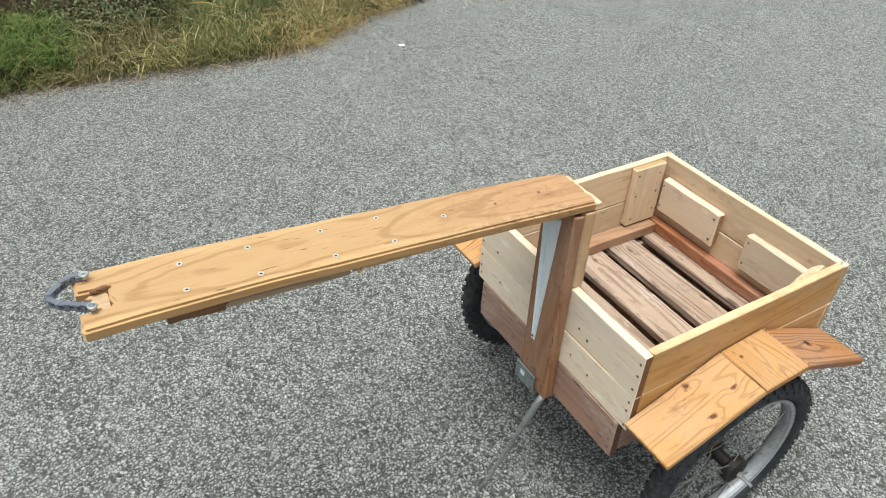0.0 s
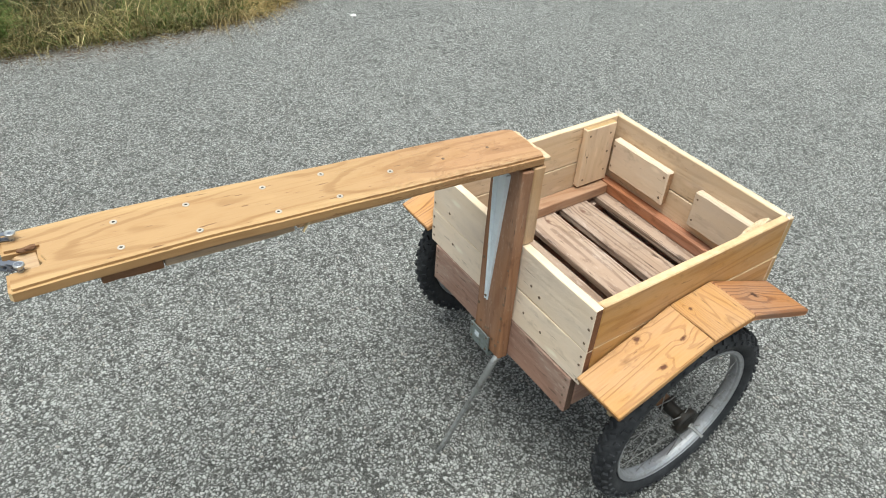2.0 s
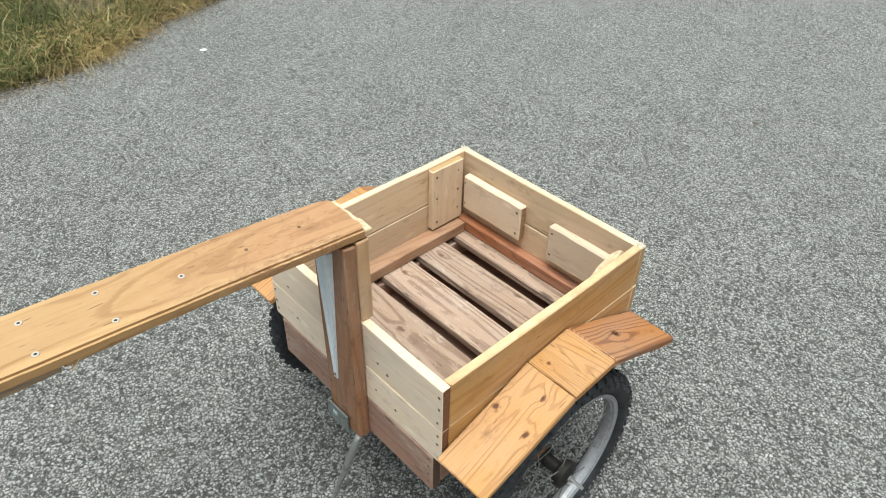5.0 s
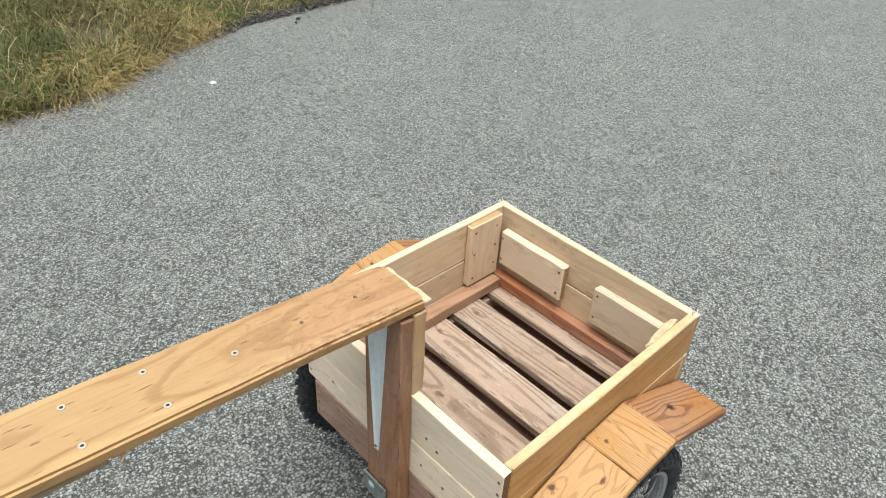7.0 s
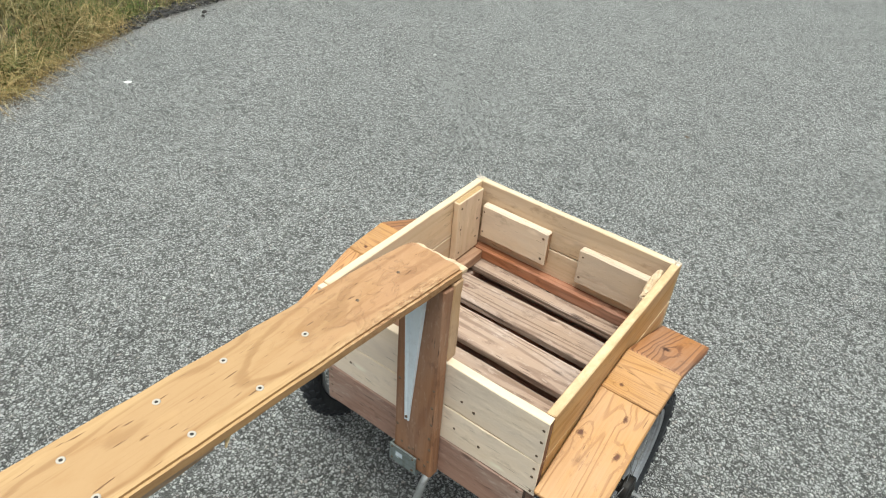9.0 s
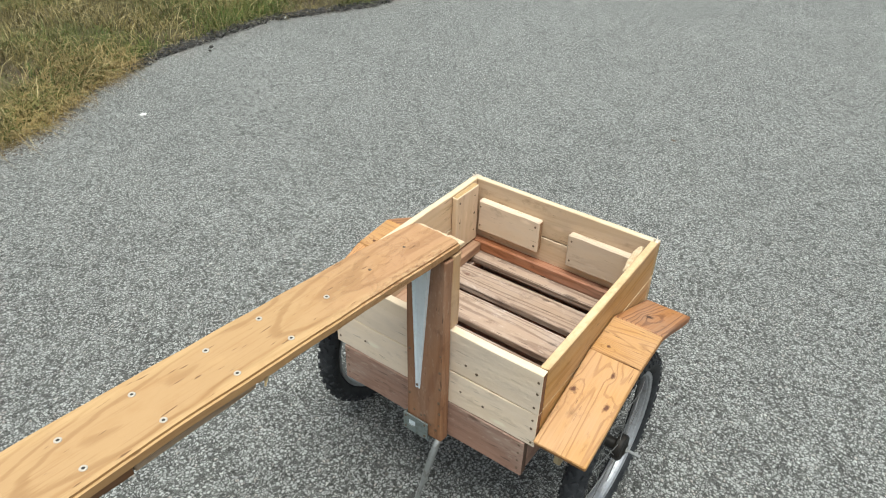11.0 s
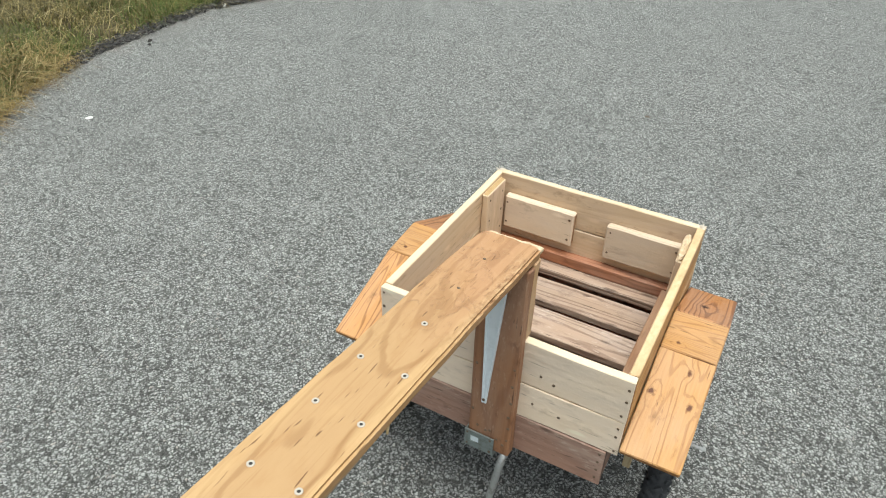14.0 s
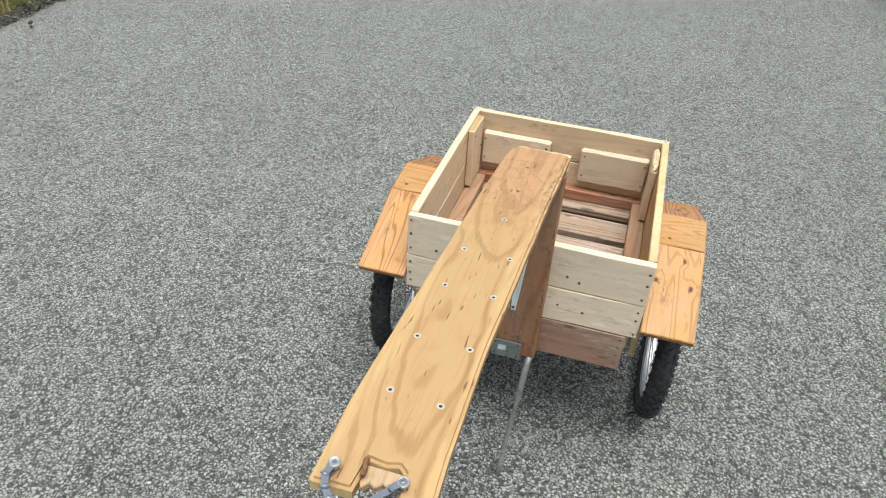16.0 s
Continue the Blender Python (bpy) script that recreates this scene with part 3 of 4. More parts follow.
def verge_x(y):
    return float(np.interp(y, [e[0] for e in EDGE], [e[1] for e in EDGE]))


bm = bmesh.new()
bmesh.ops.create_grid(bm, x_segments=4, y_segments=4, size=2000)
ground = part("ground", bm, FIELD, None, m=Matrix.Translation((0, 0, -0.06)))
tagged(ground, "flat grassy land reaching to the horizon", "ground", kind="structure")

DUST = []
bm = bmesh.new()
ys = list(np.arange(-60, -4, 4.0)) + list(np.arange(-4, 8, 0.1)) + list(np.arange(8, 61, 4.0))
rows = []
for y in ys:
    wav = 0.035 * noise.noise((y * 3.1, 0.3, 0)) + 0.02 * noise.noise((y * 11.0, 4.3, 0))
    left = verge_x(y) - 0.10 + wav
    right = 4.6 + 0.03 * noise.noise((y * 2.0, 9.3, 0))
    xs = [left, left, left + 0.03, left + 0.12, left + 0.25, left + 0.5, -1.2, 0.4, 1.6, right - 0.03, right, right]
    zs = [-0.07, -0.012] + [0.0] * 8 + [-0.012, -0.07]
    rows.append([bm.verts.new((x, y, z)) for x, z in zip(xs, zs)])
    DUST += [1.0, 1.0, 1.0, 0.95, 0.6, 0.25 + 0.3 * max(0.0, min(1.0, -0.2 - y))] + [0.0] * 6
for a, b in zip(rows, rows[1:]):
    for i in range(len(a) - 1):
        bm.faces.new((a[i], a[i + 1], b[i + 1], b[i]))
bmesh.ops.recalc_face_normals(bm, faces=bm.faces)
road = part("road", bm, ROAD, None)
road.data.attributes.new("dust", "FLOAT", "POINT").data.foreach_set("value", DUST)
tagged(road, "grey chip-sealed asphalt road with worn stone aggregate", "road", kind="structure")

bm = bmesh.new()
rows = []
for y in np.arange(-7, 10.01, 0.12):
    row = []
    for k in range(36):
        d = 0.12 * k
        x = verge_x(y) - d + 0.01
        z = -0.012 + 0.10 * min(1.0, d / 0.5) ** 0.7 + 0.06 * max(0.0, d - 0.6) + 0.03 * noise.noise((x * 2.3, y * 2.3, 1.7)) * min(1.0, d * 3)
        row.append(bm.verts.new((x, y, z - 0.04 * (k == 0))))
    rows.append(row)
for a, b in zip(rows, rows[1:]):
    for i in range(len(a) - 1):
        bm.faces.new((a[i], b[i], b[i + 1], a[i + 1]))
bmesh.ops.recalc_face_normals(bm, faces=bm.faces)
verge = part("verge_ground", bm, SOIL, None, smooth=True)
tagged(verge, "raised brown earth verge under the roadside grass", "verge", kind="structure")


def verge_z(x, y):
    d = max(0.0, verge_x(y) + 0.01 - x)
    return -0.012 + 0.10 * min(1.0, d / 0.5) ** 0.7 + 0.06 * max(0.0, d - 0.6) + 0.03 * noise.noise((x * 2.3, y * 2.3, 1.7)) * min(1.0, d * 3)


# ---- the trailer ----
trailer = holder("bike_trailer", None, Matrix.Translation((0, 0.25, 0)))
tagged(trailer, "homemade wooden two-wheeled bike trailer parked on the asphalt road", "trailer")
XO, YF, YB, TOP, MID, LOW = 0.285, -0.021, 0.589, 0.638, 0.527, 0.429

nail_mesh = mesh_of("nail", tube([(0, 0, -0.001), (0, 0, 0.0008)], 0.0035, 8), NAIL)


def nail(parent, x, y, z, axis):
    m = Matrix.Translation((x, y, z)) @ Vector((0, 0, 1)).rotation_difference(Vector(axis)).to_matrix().to_4x4()
    k = 0.75 + 0.3 * (0.5 + 0.5 * math.sin(977 * x + 613 * y + 389 * z))
    return part("nail", nail_mesh, NAIL, parent, m=m @ Matrix.Diagonal((k, k, 1, 1)))


# front wall, two pale boards
rnd = random.Random(5)
for z0, z1 in ((MID - 0.003, TOP), (LOW - 0.004, MID - 0.005)):
    b = board("front_plank", -XO, XO, YF, YF + 0.019, z0, z1, PALE, trailer, "pale pine plank with stained end grain", bevel=0.0014)
    for sx in (-1, 1):
        for f in (0.16, 0.5, 0.84):
            nail(b, sx * (XO - 0.010 + rnd.uniform(-0.002, 0.002)), YF, z0 + f * (z1 - z0) + rnd.uniform(-0.006, 0.006), (0, -1, 0))
    for x in (-0.21, 0.10, 0.15):
        nail(b, x + rnd.uniform(-0.02, 0.02), YF, z0 + rnd.uniform(0.02, 0.05), (0, -1, 0))
# side walls
for sx in (-1, 1):
    for z0, z1, mat in ((MID + 0.001, TOP + 0.002, INNER if sx < 0 else SIDE), (LOW, MID - 0.001, INNER if sx < 0 else SIDE)):
        xa, xb = sorted((sx * XO, sx * (XO - 0.019)))
        board("side_plank", xa, xb, YF + 0.0195, YB - 0.0195, z0, z1, mat, trailer, "oiled orange pine side plank")
# back wall
for z0, z1 in ((MID + 0.001, TOP + 0.001), (LOW, MID - 0.001)):
    b = board("back_plank", -XO, XO, YB - 0.019, YB, z0, z1, INNER, trailer, "yellowish pine back plank")
# brown base frame
board("base_plank", -0.262, 0.262, YF - 0.001, 0.0, 0.312, LOW - 0.006, BASE, trailer, "weathered brown base board")
board("base_plank", -0.262, 0.262, 0.565, 0.584, 0.316, LOW - 0.002, BASE, trailer)
for sx in (-1, 1):
    xa, xb = sorted((sx * 0.262, sx * 0.242))
    board("base_plank", xa, xb, 0.001, 0.564, 0.322, LOW - 0.002, BASE, trailer)
for sx in (-1, 1):
    for z in (0.335, 0.36, 0.385, 0.41):
        nail(trailer.children[0], sx * 0.250, YF - 0.001, z, (0, -1, 0))
# floor slats and the boards under them
for k, (y0, y1) in enumerate(((0.001, 0.092), (0.126, 0.221), (0.251, 0.347), (0.374, 0.466), (0.504, 0.564))):
    board("floor_slat", -0.241, 0.241, y0, y1, 0.394, 0.415, SLATS[k], trailer, "stained worn floor slat", rough=0.0015, cuts=4)
for i in range(5):
    board("bottom_board", -0.24, 0.24, 0.002 + 0.112 * i, 0.112 + 0.112 * i, 0.326, 0.338, BASE, trailer)
for x in (-0.232, 0.232):
    board("bearer", x - 0.009, x + 0.009, 0.003, 0.562, 0.339, 0.391, BASE, trailer)
# ledgers round the floor
board("ledger", -0.2655, -0.224, 0.0, 0.540, 0.4155, 0.447, LEDGER, trailer, "brown ledger strip along the side")
board("ledger", 0.224, 0.2655, 0.0, 0.540, 0.4155, 0.447, LEDGER, trailer, "brown ledger strip along the side")
board("ledger", -0.2655, 0.2655, 0.541, 0.5695, 0.4155, 0.449, LEDGER_RED, trailer, "red-brown ledger strip along the back")
# corner battens and the two cleats on the back wall
b = board("corner_batten", -0.2655, -0.247, 0.440, 0.548, 0.453, 0.634, INNER, trailer, "pale upright corner batten")
for y in (0.455, 0.53):
    for z in (0.48, 0.54, 0.61):
        nail(b, -0.247, y, z + rnd.uniform(-0.01, 0.01), (1, 0, 0))
b = board("corner_batten", 0.2465, 0.2655, 0.442, 0.546, 0.453, 0.616, INNER, trailer, "pale upright batten with a chipped top", bevel=0.003, rough=0.002)
bm = bmesh.new()
bmesh.ops.create_icosphere(bm, subdivisions=3, radius=1.0)
for q in bm.verts:
    k = 1 + 0.28 * noise.noise(q.co * 2.1 + Vector((3.0, 0, 0))) + 0.12 * noise.noise(q.co * 5.0)
    q.co = Vector((max(-0.0092, min(0.0092, q.co.x * 0.013 * k)), q.co.y * 0.050 * k, max(-0.006, q.co.z * (0.019 + 0.010 * q.co.y) * k)))
part("torn_top", bm, SPLIT, b, "torn rounded pale wood on the batten's top", Matrix.Translation((0.2555, 0.494, 0.618)))
# frayed pale splinters at the back corners
frayed = bmesh.new()
g = random.Random(44)
for k in range(16):
    a, t = g.uniform(0, 6.28), g.uniform(0.1, 1.2)
    d = Vector((math.cos(a) * math.cos(t), math.sin(a) * math.cos(t), math.sin(t)))
    root = Vector((g.uniform(-0.008, 0.008), g.uniform(-0.008, 0.008), -0.002))
    one = tube([root, root + d * g.uniform(0.004, 0.007), root + d * g.uniform(0.009, 0.017) + Vector((0, 0, -0.002))], [0.0016, 0.0013, 0.0004], 5)
    chunk = bpy.data.meshes.new("fibre")
    one.to_mesh(chunk)
    one.free()
    frayed.from_mesh(chunk)
frayed_me = mesh_of("frayed_corner", frayed, FRAY)
for sx in (-1, 1):
    part("frayed_corner", frayed_me, FRAY, trailer, "frayed whitish splinters at the rim's corner", Matrix.Translation((sx * 0.276, 0.579, TOP + 0.002)) @ Matrix.Rotation(sx, 4, "Z"))
b = board("cleat", -0.243, -0.039, 0.546, 0.5695, 0.482, 0.585, CLEAT, trailer, "pale cleat screwed to the back wall", bevel=0.004)
c = board("cleat", 0.050, 0.244, 0.546, 0.5695, 0.480, 0.584, CLEAT, trailer, bevel=0.004)
for ob, xs in ((b, (-0.235, -0.052)), (c, (0.062, 0.235))):
    for x in xs:
        for z in (0.502, 0.565):
            nail(ob, x, 0.546, z, (0, -1, 0))

# mast: front board over the crate's front, second board above the rim
b = board("mast_board", -0.040, 0.061, -0.049, -0.0225, 0.306, 0.829, MAST, trailer, "brown upright mast board", bevel=0.003)
for x, z in ((-0.018, 0.372), (0.002, 0.365), (0.012, 0.37), (0.03, 0.35), (0.045, 0.34), (0.053, 0.36), (0.054, 0.40), (0.052, 0.435), (0.054, 0.48), (0.053, 0.53), (0.054, 0.58), (-0.032, 0.42), (-0.030, 0.56)):
    nail(b, x, -0.049, z, (0, -1, 0))
board("mast_backing", -0.038, 0.060, -0.021, 0.008, TOP + 0.002, 0.831, BACKING, trailer, "lighter backing board behind the mast", bevel=0.003)

# drawbar
SLOPE = math.atan(0.06)
bar = frame_of((0, -math.cos(SLOPE), math.sin(SLOPE)), (0, math.sin(SLOPE), math.cos(SLOPE)), (0, 0, 0.853))
right_edge = [(0.0, 0.060), (0.1, 0.056), (0.25, 0.050), (0.45, 0.045), (0.65, 0.040), (0.8, 0.042), (0.903, 0.046)]
left_edge = [(0.903, -0.094), (0.75, -0.097), (0.55, -0.090), (0.38, -0.083), (0.2, -0.078), (0.06, -0.070), (0.012, -0.065)]
outline = []
for k in range(25):
    u = 0.903 * k / 24
    outline.append((u, float(np.interp(u, [p[0] for p in right_edge], [p[1] for p in right_edge])) + 0.0015 * noise.noise((u * 14, 2.2, 0))))
outline += [(0.907, 0.041), (0.904, 0.004), (0.865, 0.002), (0.858, -0.006), (0.862, -0.020), (0.860, -0.040), (0.904, -0.043), (0.906, -0.090)]
for k in range(25):
    u = 0.903 - 0.891 * k / 24
    outline.append((u, float(np.interp(-u, [-p[0] for p in left_edge], [p[1] for p in left_edge])) + 0.0018 * noise.noise((u * 16, 7.2, 0))))
outline += [(0.004, -0.0625), (-0.004, -0.060), (-0.009, -0.053), (-0.011, -0.043), (-0.0095, -0.032), (-0.0115, -0.021), (-0.010, -0.010), (-0.0115, 0.001), (-0.009, 0.012), (-0.007, 0.022), (-0.0095, 0.033), (-0.0085, 0.046), (-0.003, 0.057)]


def plank_from(outline, thick, bevel):
    """An outline of (u, v) given a thickness below z = 0."""
    bm = bmesh.new()
    verts = [bm.verts.new((u, v, 0)) for u, v in outline]
    face = bm.faces.new(verts)
    if face.normal.z < 0:
        face.normal_flip()
    out = bmesh.ops.extrude_face_region(bm, geom=[face])
    moved = [g for g in out["geom"] if isinstance(g, bmesh.types.BMVert)]
    bmesh.ops.translate(bm, verts=moved, vec=(0, 0, -thick))
    bmesh.ops.recalc_face_normals(bm, faces=bm.faces)
    rim = [e for e in bm.edges if abs(e.verts[0].co.z - e.verts[1].co.z) < 1e-6]
    bmesh.ops.bevel(bm, geom=rim, offset=bevel, segments=2, affect="EDGES")
    return bm


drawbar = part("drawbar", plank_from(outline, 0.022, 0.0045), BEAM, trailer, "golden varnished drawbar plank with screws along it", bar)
part("under_board", slab(0.085, 0.105, 0.018, 0.002, 0.001, 3, 3), UNDER, trailer, "dark board fixed under the drawbar", bar @ Matrix.Translation((0.752, -0.020, -0.0315)))
part("under_board", slab(0.205, 0.100, 0.015, 0.002, 0.001, 5, 3), GREYED, trailer, "greyed board fixed under the drawbar", bar @ Matrix.Translation((0.605, -0.016, -0.0300)))
part("under_board", slab(0.43, 0.094, 0.010, 0.002, 0.001, 4, 3), BACKING, trailer, "tan board fixed under the drawbar", bar @ Matrix.Translation((0.282, -0.012, -0.0275)))
splint = bmesh.new()
g = random.Random(14)
for u0, v0, ln, wd, fall, turn in ((0.470, 0.026, 0.022, 0.016, -0.008, 0.25), (0.476, 0.031, 0.018, 0.010, -0.012, 0.6), (0.460, 0.022, 0.018, 0.009, -0.004, 0.05)):
    tops, bots = [], []
    for k in range(6):
        f = k / 5
        cu, cv = u0 + ln * f * math.cos(turn), v0 + ln * f * math.sin(turn)
        half = 0.5 * wd * (1 - 0.75 * f) * g.uniform(0.7, 1.1)
        z = -0.0235 + fall * f**1.5
        tops.append([splint.verts.new((cu + half * math.sin(turn), cv - half, z)), splint.verts.new((cu - half * math.sin(turn), cv + half, z + 0.002))])
        bots.append([splint.verts.new((cu + half * math.sin(turn), cv - half, z - 0.002)), splint.verts.new((cu - half * math.sin(turn), cv + half, z - 0.0015))])
    for k in range(5):
        splint.faces.new((tops[k][0], tops[k][1], tops[k + 1][1], tops[k + 1][0]))
        splint.faces.new((bots[k][0], bots[k + 1][0], bots[k + 1][1], bots[k][1]))
        for q in (0, 1):
            splint.faces.new((tops[k][q], tops[k + 1][q], bots[k + 1][q], bots[k][q]))
    splint.faces.new((tops[0][0], tops[0][1], bots[0][1], bots[0][0]))
    splint.faces.new((tops[5][0], tops[5][1], bots[5][1], bots[5][0]))
bmesh.ops.recalc_face_normals(splint, faces=splint.faces)
part("splinter", splint, RAW, trailer, "torn pale splinters under the drawbar", bar)

washer_mesh = mesh_of("screw", lathe([(0.0020, 0.0), (0.0027, 0.0010), (0.0046, 0.0012), (0.0052, 0.0004), (0.0052, -0.001), (0.0020, -0.001)], 16), SCREW, True)
recess_mesh = mesh_of("screw_recess", tube([(-0.001, 0, 0), (0.0004, 0, 0)], 0.0026, 8), SOCKET)
small_screw = mesh_of("small_screw", tube([(-0.001, 0, 0), (0.0004, 0, 0)], 0.0030, 10), NAIL)
up = Matrix.Rotation(radians(-90), 4, "Y")
for u, v, bright in ((0.415, -0.054, 1), (0.416, 0.022, 1), (0.520, -0.055, 1), (0.523, 0.021, 1), (0.645, -0.057, 1), (0.647, 0.018, 1), (0.753, -0.056, 1), (0.758, 0.011, 1), (0.300, -0.013, 1), (0.188, -0.012, 0), (0.085, -0.014, 0)):
    m = bar @ Matrix.Translation((u, v, 0.0003)) @ up
    s = part("screw", washer_mesh if bright else small_screw, SCREW, drawbar, m=m @ Matrix.Diagonal((1, 1.05, 1.05, 1)))
    if bright:
        part("screw_recess", recess_mesh, SOCKET, drawbar, m=m)

g = random.Random(8)
for v0, v1, out, drop in ((-0.050, -0.014, 0.011, 0.002), (-0.014, 0.022, 0.012, 0.0025), (0.021, 0.060, 0.015, 0.0035)):
    strip = [(0.000, v0), (0.000, v1)]
    for k in range(6):
        f = k / 5
        strip.append((-0.006 - out * g.uniform(0.6, 0.9), v1 + (v0 - v1) * f + g.uniform(-0.002, 0.002)))
    part("torn_fibre", plank_from(strip, 0.009, 0.0012), SPLIT, drawbar, "torn pale wood at the broken end", bar @ Matrix.Translation((0, 0, -drop)))

# coupling: two bolts, a loop of bicycle chain, torn wood in the notch
for v in (-0.071, 0.008):
    bolt = part("bolt", lathe([(0.0, -0.03), (0.004, -0.03), (0.004, 0.009), (0.0072, 0.0095), (0.0072, 0.0125), (0.0062, 0.0135), (0.0030, 0.0130), (0.0026, 0.0105), (0.0, 0.0105)], 16, False), STEEL, drawbar, "zinc-plated socket bolt", bar @ Matrix.Translation((0.886, v, 0)) @ up)
path = [(0.886, -0.071), (0.902, -0.0745), (0.916, -0.069), (0.926, -0.060), (0.936, -0.049), (0.936, -0.036), (0.927, -0.024), (0.915, -0.015), (0.905, -0.008), (0.896, 0.000), (0.886, 0.008)]
plate = bmesh.new()
ring = []
for k in range(24):
    a = 2 * math.pi * k / 24
    r = 0.0043
    cx = 0.0068 if math.cos(a) > 0 else -0.0068
    ring.append((cx + r * math.cos(a), r * math.sin(a) * (0.62 if abs(math.cos(a)) < 0.3 else 1.0)))
for zz in (0.0032, -0.0044):
    va = [plate.verts.new((x, y, zz)) for x, y in ring]
    vb = [plate.verts.new((x, y, zz + 0.0012)) for x, y in ring]
    plate.faces.new(va[::-1])
    plate.faces.new(vb)
    for k in range(24):
        plate.faces.new((va[k], va[(k + 1) % 24], vb[(k + 1) % 24], vb[k]))
plate_mesh = mesh_of("chain_link", plate, CHAIN)
roller_mesh = mesh_of("chain_roller", tube([(0, 0, -0.0052), (0, 0, -0.0034), (0, 0, 0.0034), (0, 0, 0.0052)], [0.0018, 0.0036, 0.0036, 0.0018], 10), CHAIN, True)
for k, ((u0, v0), (u1, v1)) in enumerate(zip(path, path[1:])):
    a = math.atan2(v1 - v0, u1 - u0)
    dz = 0.007 - 0.006 * math.sin(math.pi * k / 9) + (0.0013 if k % 2 else 0)
    part("chain_link", plate_mesh, CHAIN, drawbar, "grey bicycle chain link", bar @ Matrix.Translation(((u0 + u1) / 2, (v0 + v1) / 2, dz)) @ Matrix.Rotation(a, 4, "Z") @ Matrix.Diagonal((1, 1.55, 1.15, 1)))
    part("chain_roller", roller_mesh, CHAIN, drawbar, m=bar @ Matrix.Translation((u1, v1, dz)))
ragged = [(0.862, -0.041), (0.862, 0.001), (0.872, 0.002), (0.876, -0.006), (0.884, -0.010), (0.881, -0.017), (0.889, -0.024), (0.884, -0.031), (0.893, -0.038), (0.886, -0.042)]
part("torn_fibre", plank_from(ragged, 0.010, 0.001), TORN, drawbar, "torn tan wood in the notch", bar @ Matrix.Translation((0, 0, -0.008)))
part("torn_fibre", slab(0.024, 0.006, 0.004, 0.001, 0.0012, 61, 3), UNDER, drawbar, "dark split beside the notch", bar @ Matrix.Translation((0.872, -0.041, 0.0005)) @ Matrix.Rotation(0.12, 4, "Z"))

# white tapered shelf bracket on the mast
bm = bmesh.new()
z0, z1 = 0.452, 0.805
sect = []
for z in np.linspace(z0, z1, 9):
    f = (z - z0) / (z1 - z0)
    xl, xr, h = -0.012 - 0.004 * f, -0.001 + 0.026 * f, 0.003 + 0.009 * f
    sect.append([bm.verts.new((x, y, z)) for x, y in ((xl, -0.0492), (xl, -0.0492 - h), (xl + 0.003, -0.0492 - h), (xl + 0.005, -0.051), (xr - 0.005, -0.051), (xr - 0.003, -0.0492 - h), (xr, -0.0492 - h), (xr, -0.0492))])
for a, b in zip(sect, sect[1:]):
    for i in range(8):
        bm.faces.new((a[i], a[(i + 1) % 8], b[(i + 1) % 8], b[i]))
bm.faces.new(sect[0])
bm.faces.new(sect[-1][::-1])
bmesh.ops.recalc_face_normals(bm, faces=bm.faces)
bracket = part("shelf_bracket", bm, WHITE, trailer, "white painted steel shelf bracket")
for x, z in ((-0.0075, 0.462), (0.018, 0.79)):
    nail(bracket, x, -0.0525, z, (0, -1, 0))

# galvanised clamp at the mast's foot and the prop stand
bm = bmesh.new()
for x0, x1, y0, y1, za, zb in ((-0.045, 0.026, -0.057, -0.053, 0.300, 0.318), (-0.045, 0.026, -0.057, -0.053, 0.338, 0.352), (-0.045, -0.031, -0.057, -0.053, 0.318, 0.338), (-0.010, 0.026, -0.057, -0.053, 0.318, 0.338), (-0.045, -0.042, -0.053, -0.024, 0.300, 0.350), (0.023, 0.026, -0.053, -0.024, 0.290, 0.303), (-0.042, 0.023, -0.053, -0.024, 0.297, 0.301)):
    bmesh.ops.create_cube(bm, size=1.0, matrix=Matrix.Translation(((x0 + x1) / 2, (y0 + y1) / 2, (za + zb) / 2)) @ Matrix.Diagonal((x1 - x0, y1 - y0, zb - za, 1)))
clamp = part("foot_clamp", bm, TEAL, trailer, "grey-green steel clamp plate at the mast foot")
part("clamp_plate", slab(0.021, 0.020, 0.0022, 0.0006), WHITE, clamp, "pale plate in the clamp's window", frame_of((1, 0, 0), (0, -1, 0), (-0.0205, -0.0532, 0.328)))
for x, z in ((-0.038, 0.345), (0.018, 0.345), (-0.038, 0.309), (0.018, 0.309)):
    nail(clamp, x, -0.057, z, (0, -1, 0))
stand = part("prop_stand", tube([(0.050, -0.036, 0.318), (0.047, -0.052, 0.285), (0.042, -0.090, 0.198), (0.0415, -0.092, 0.194), (0.032, -0.170, 0.028), (0.030, -0.186, 0.004)], [0.0088, 0.0088, 0.0082, 0.0058, 0.0058, 0.0052], 12), ROD, trailer, "thin grey steel prop rod standing on the road", smooth=True)

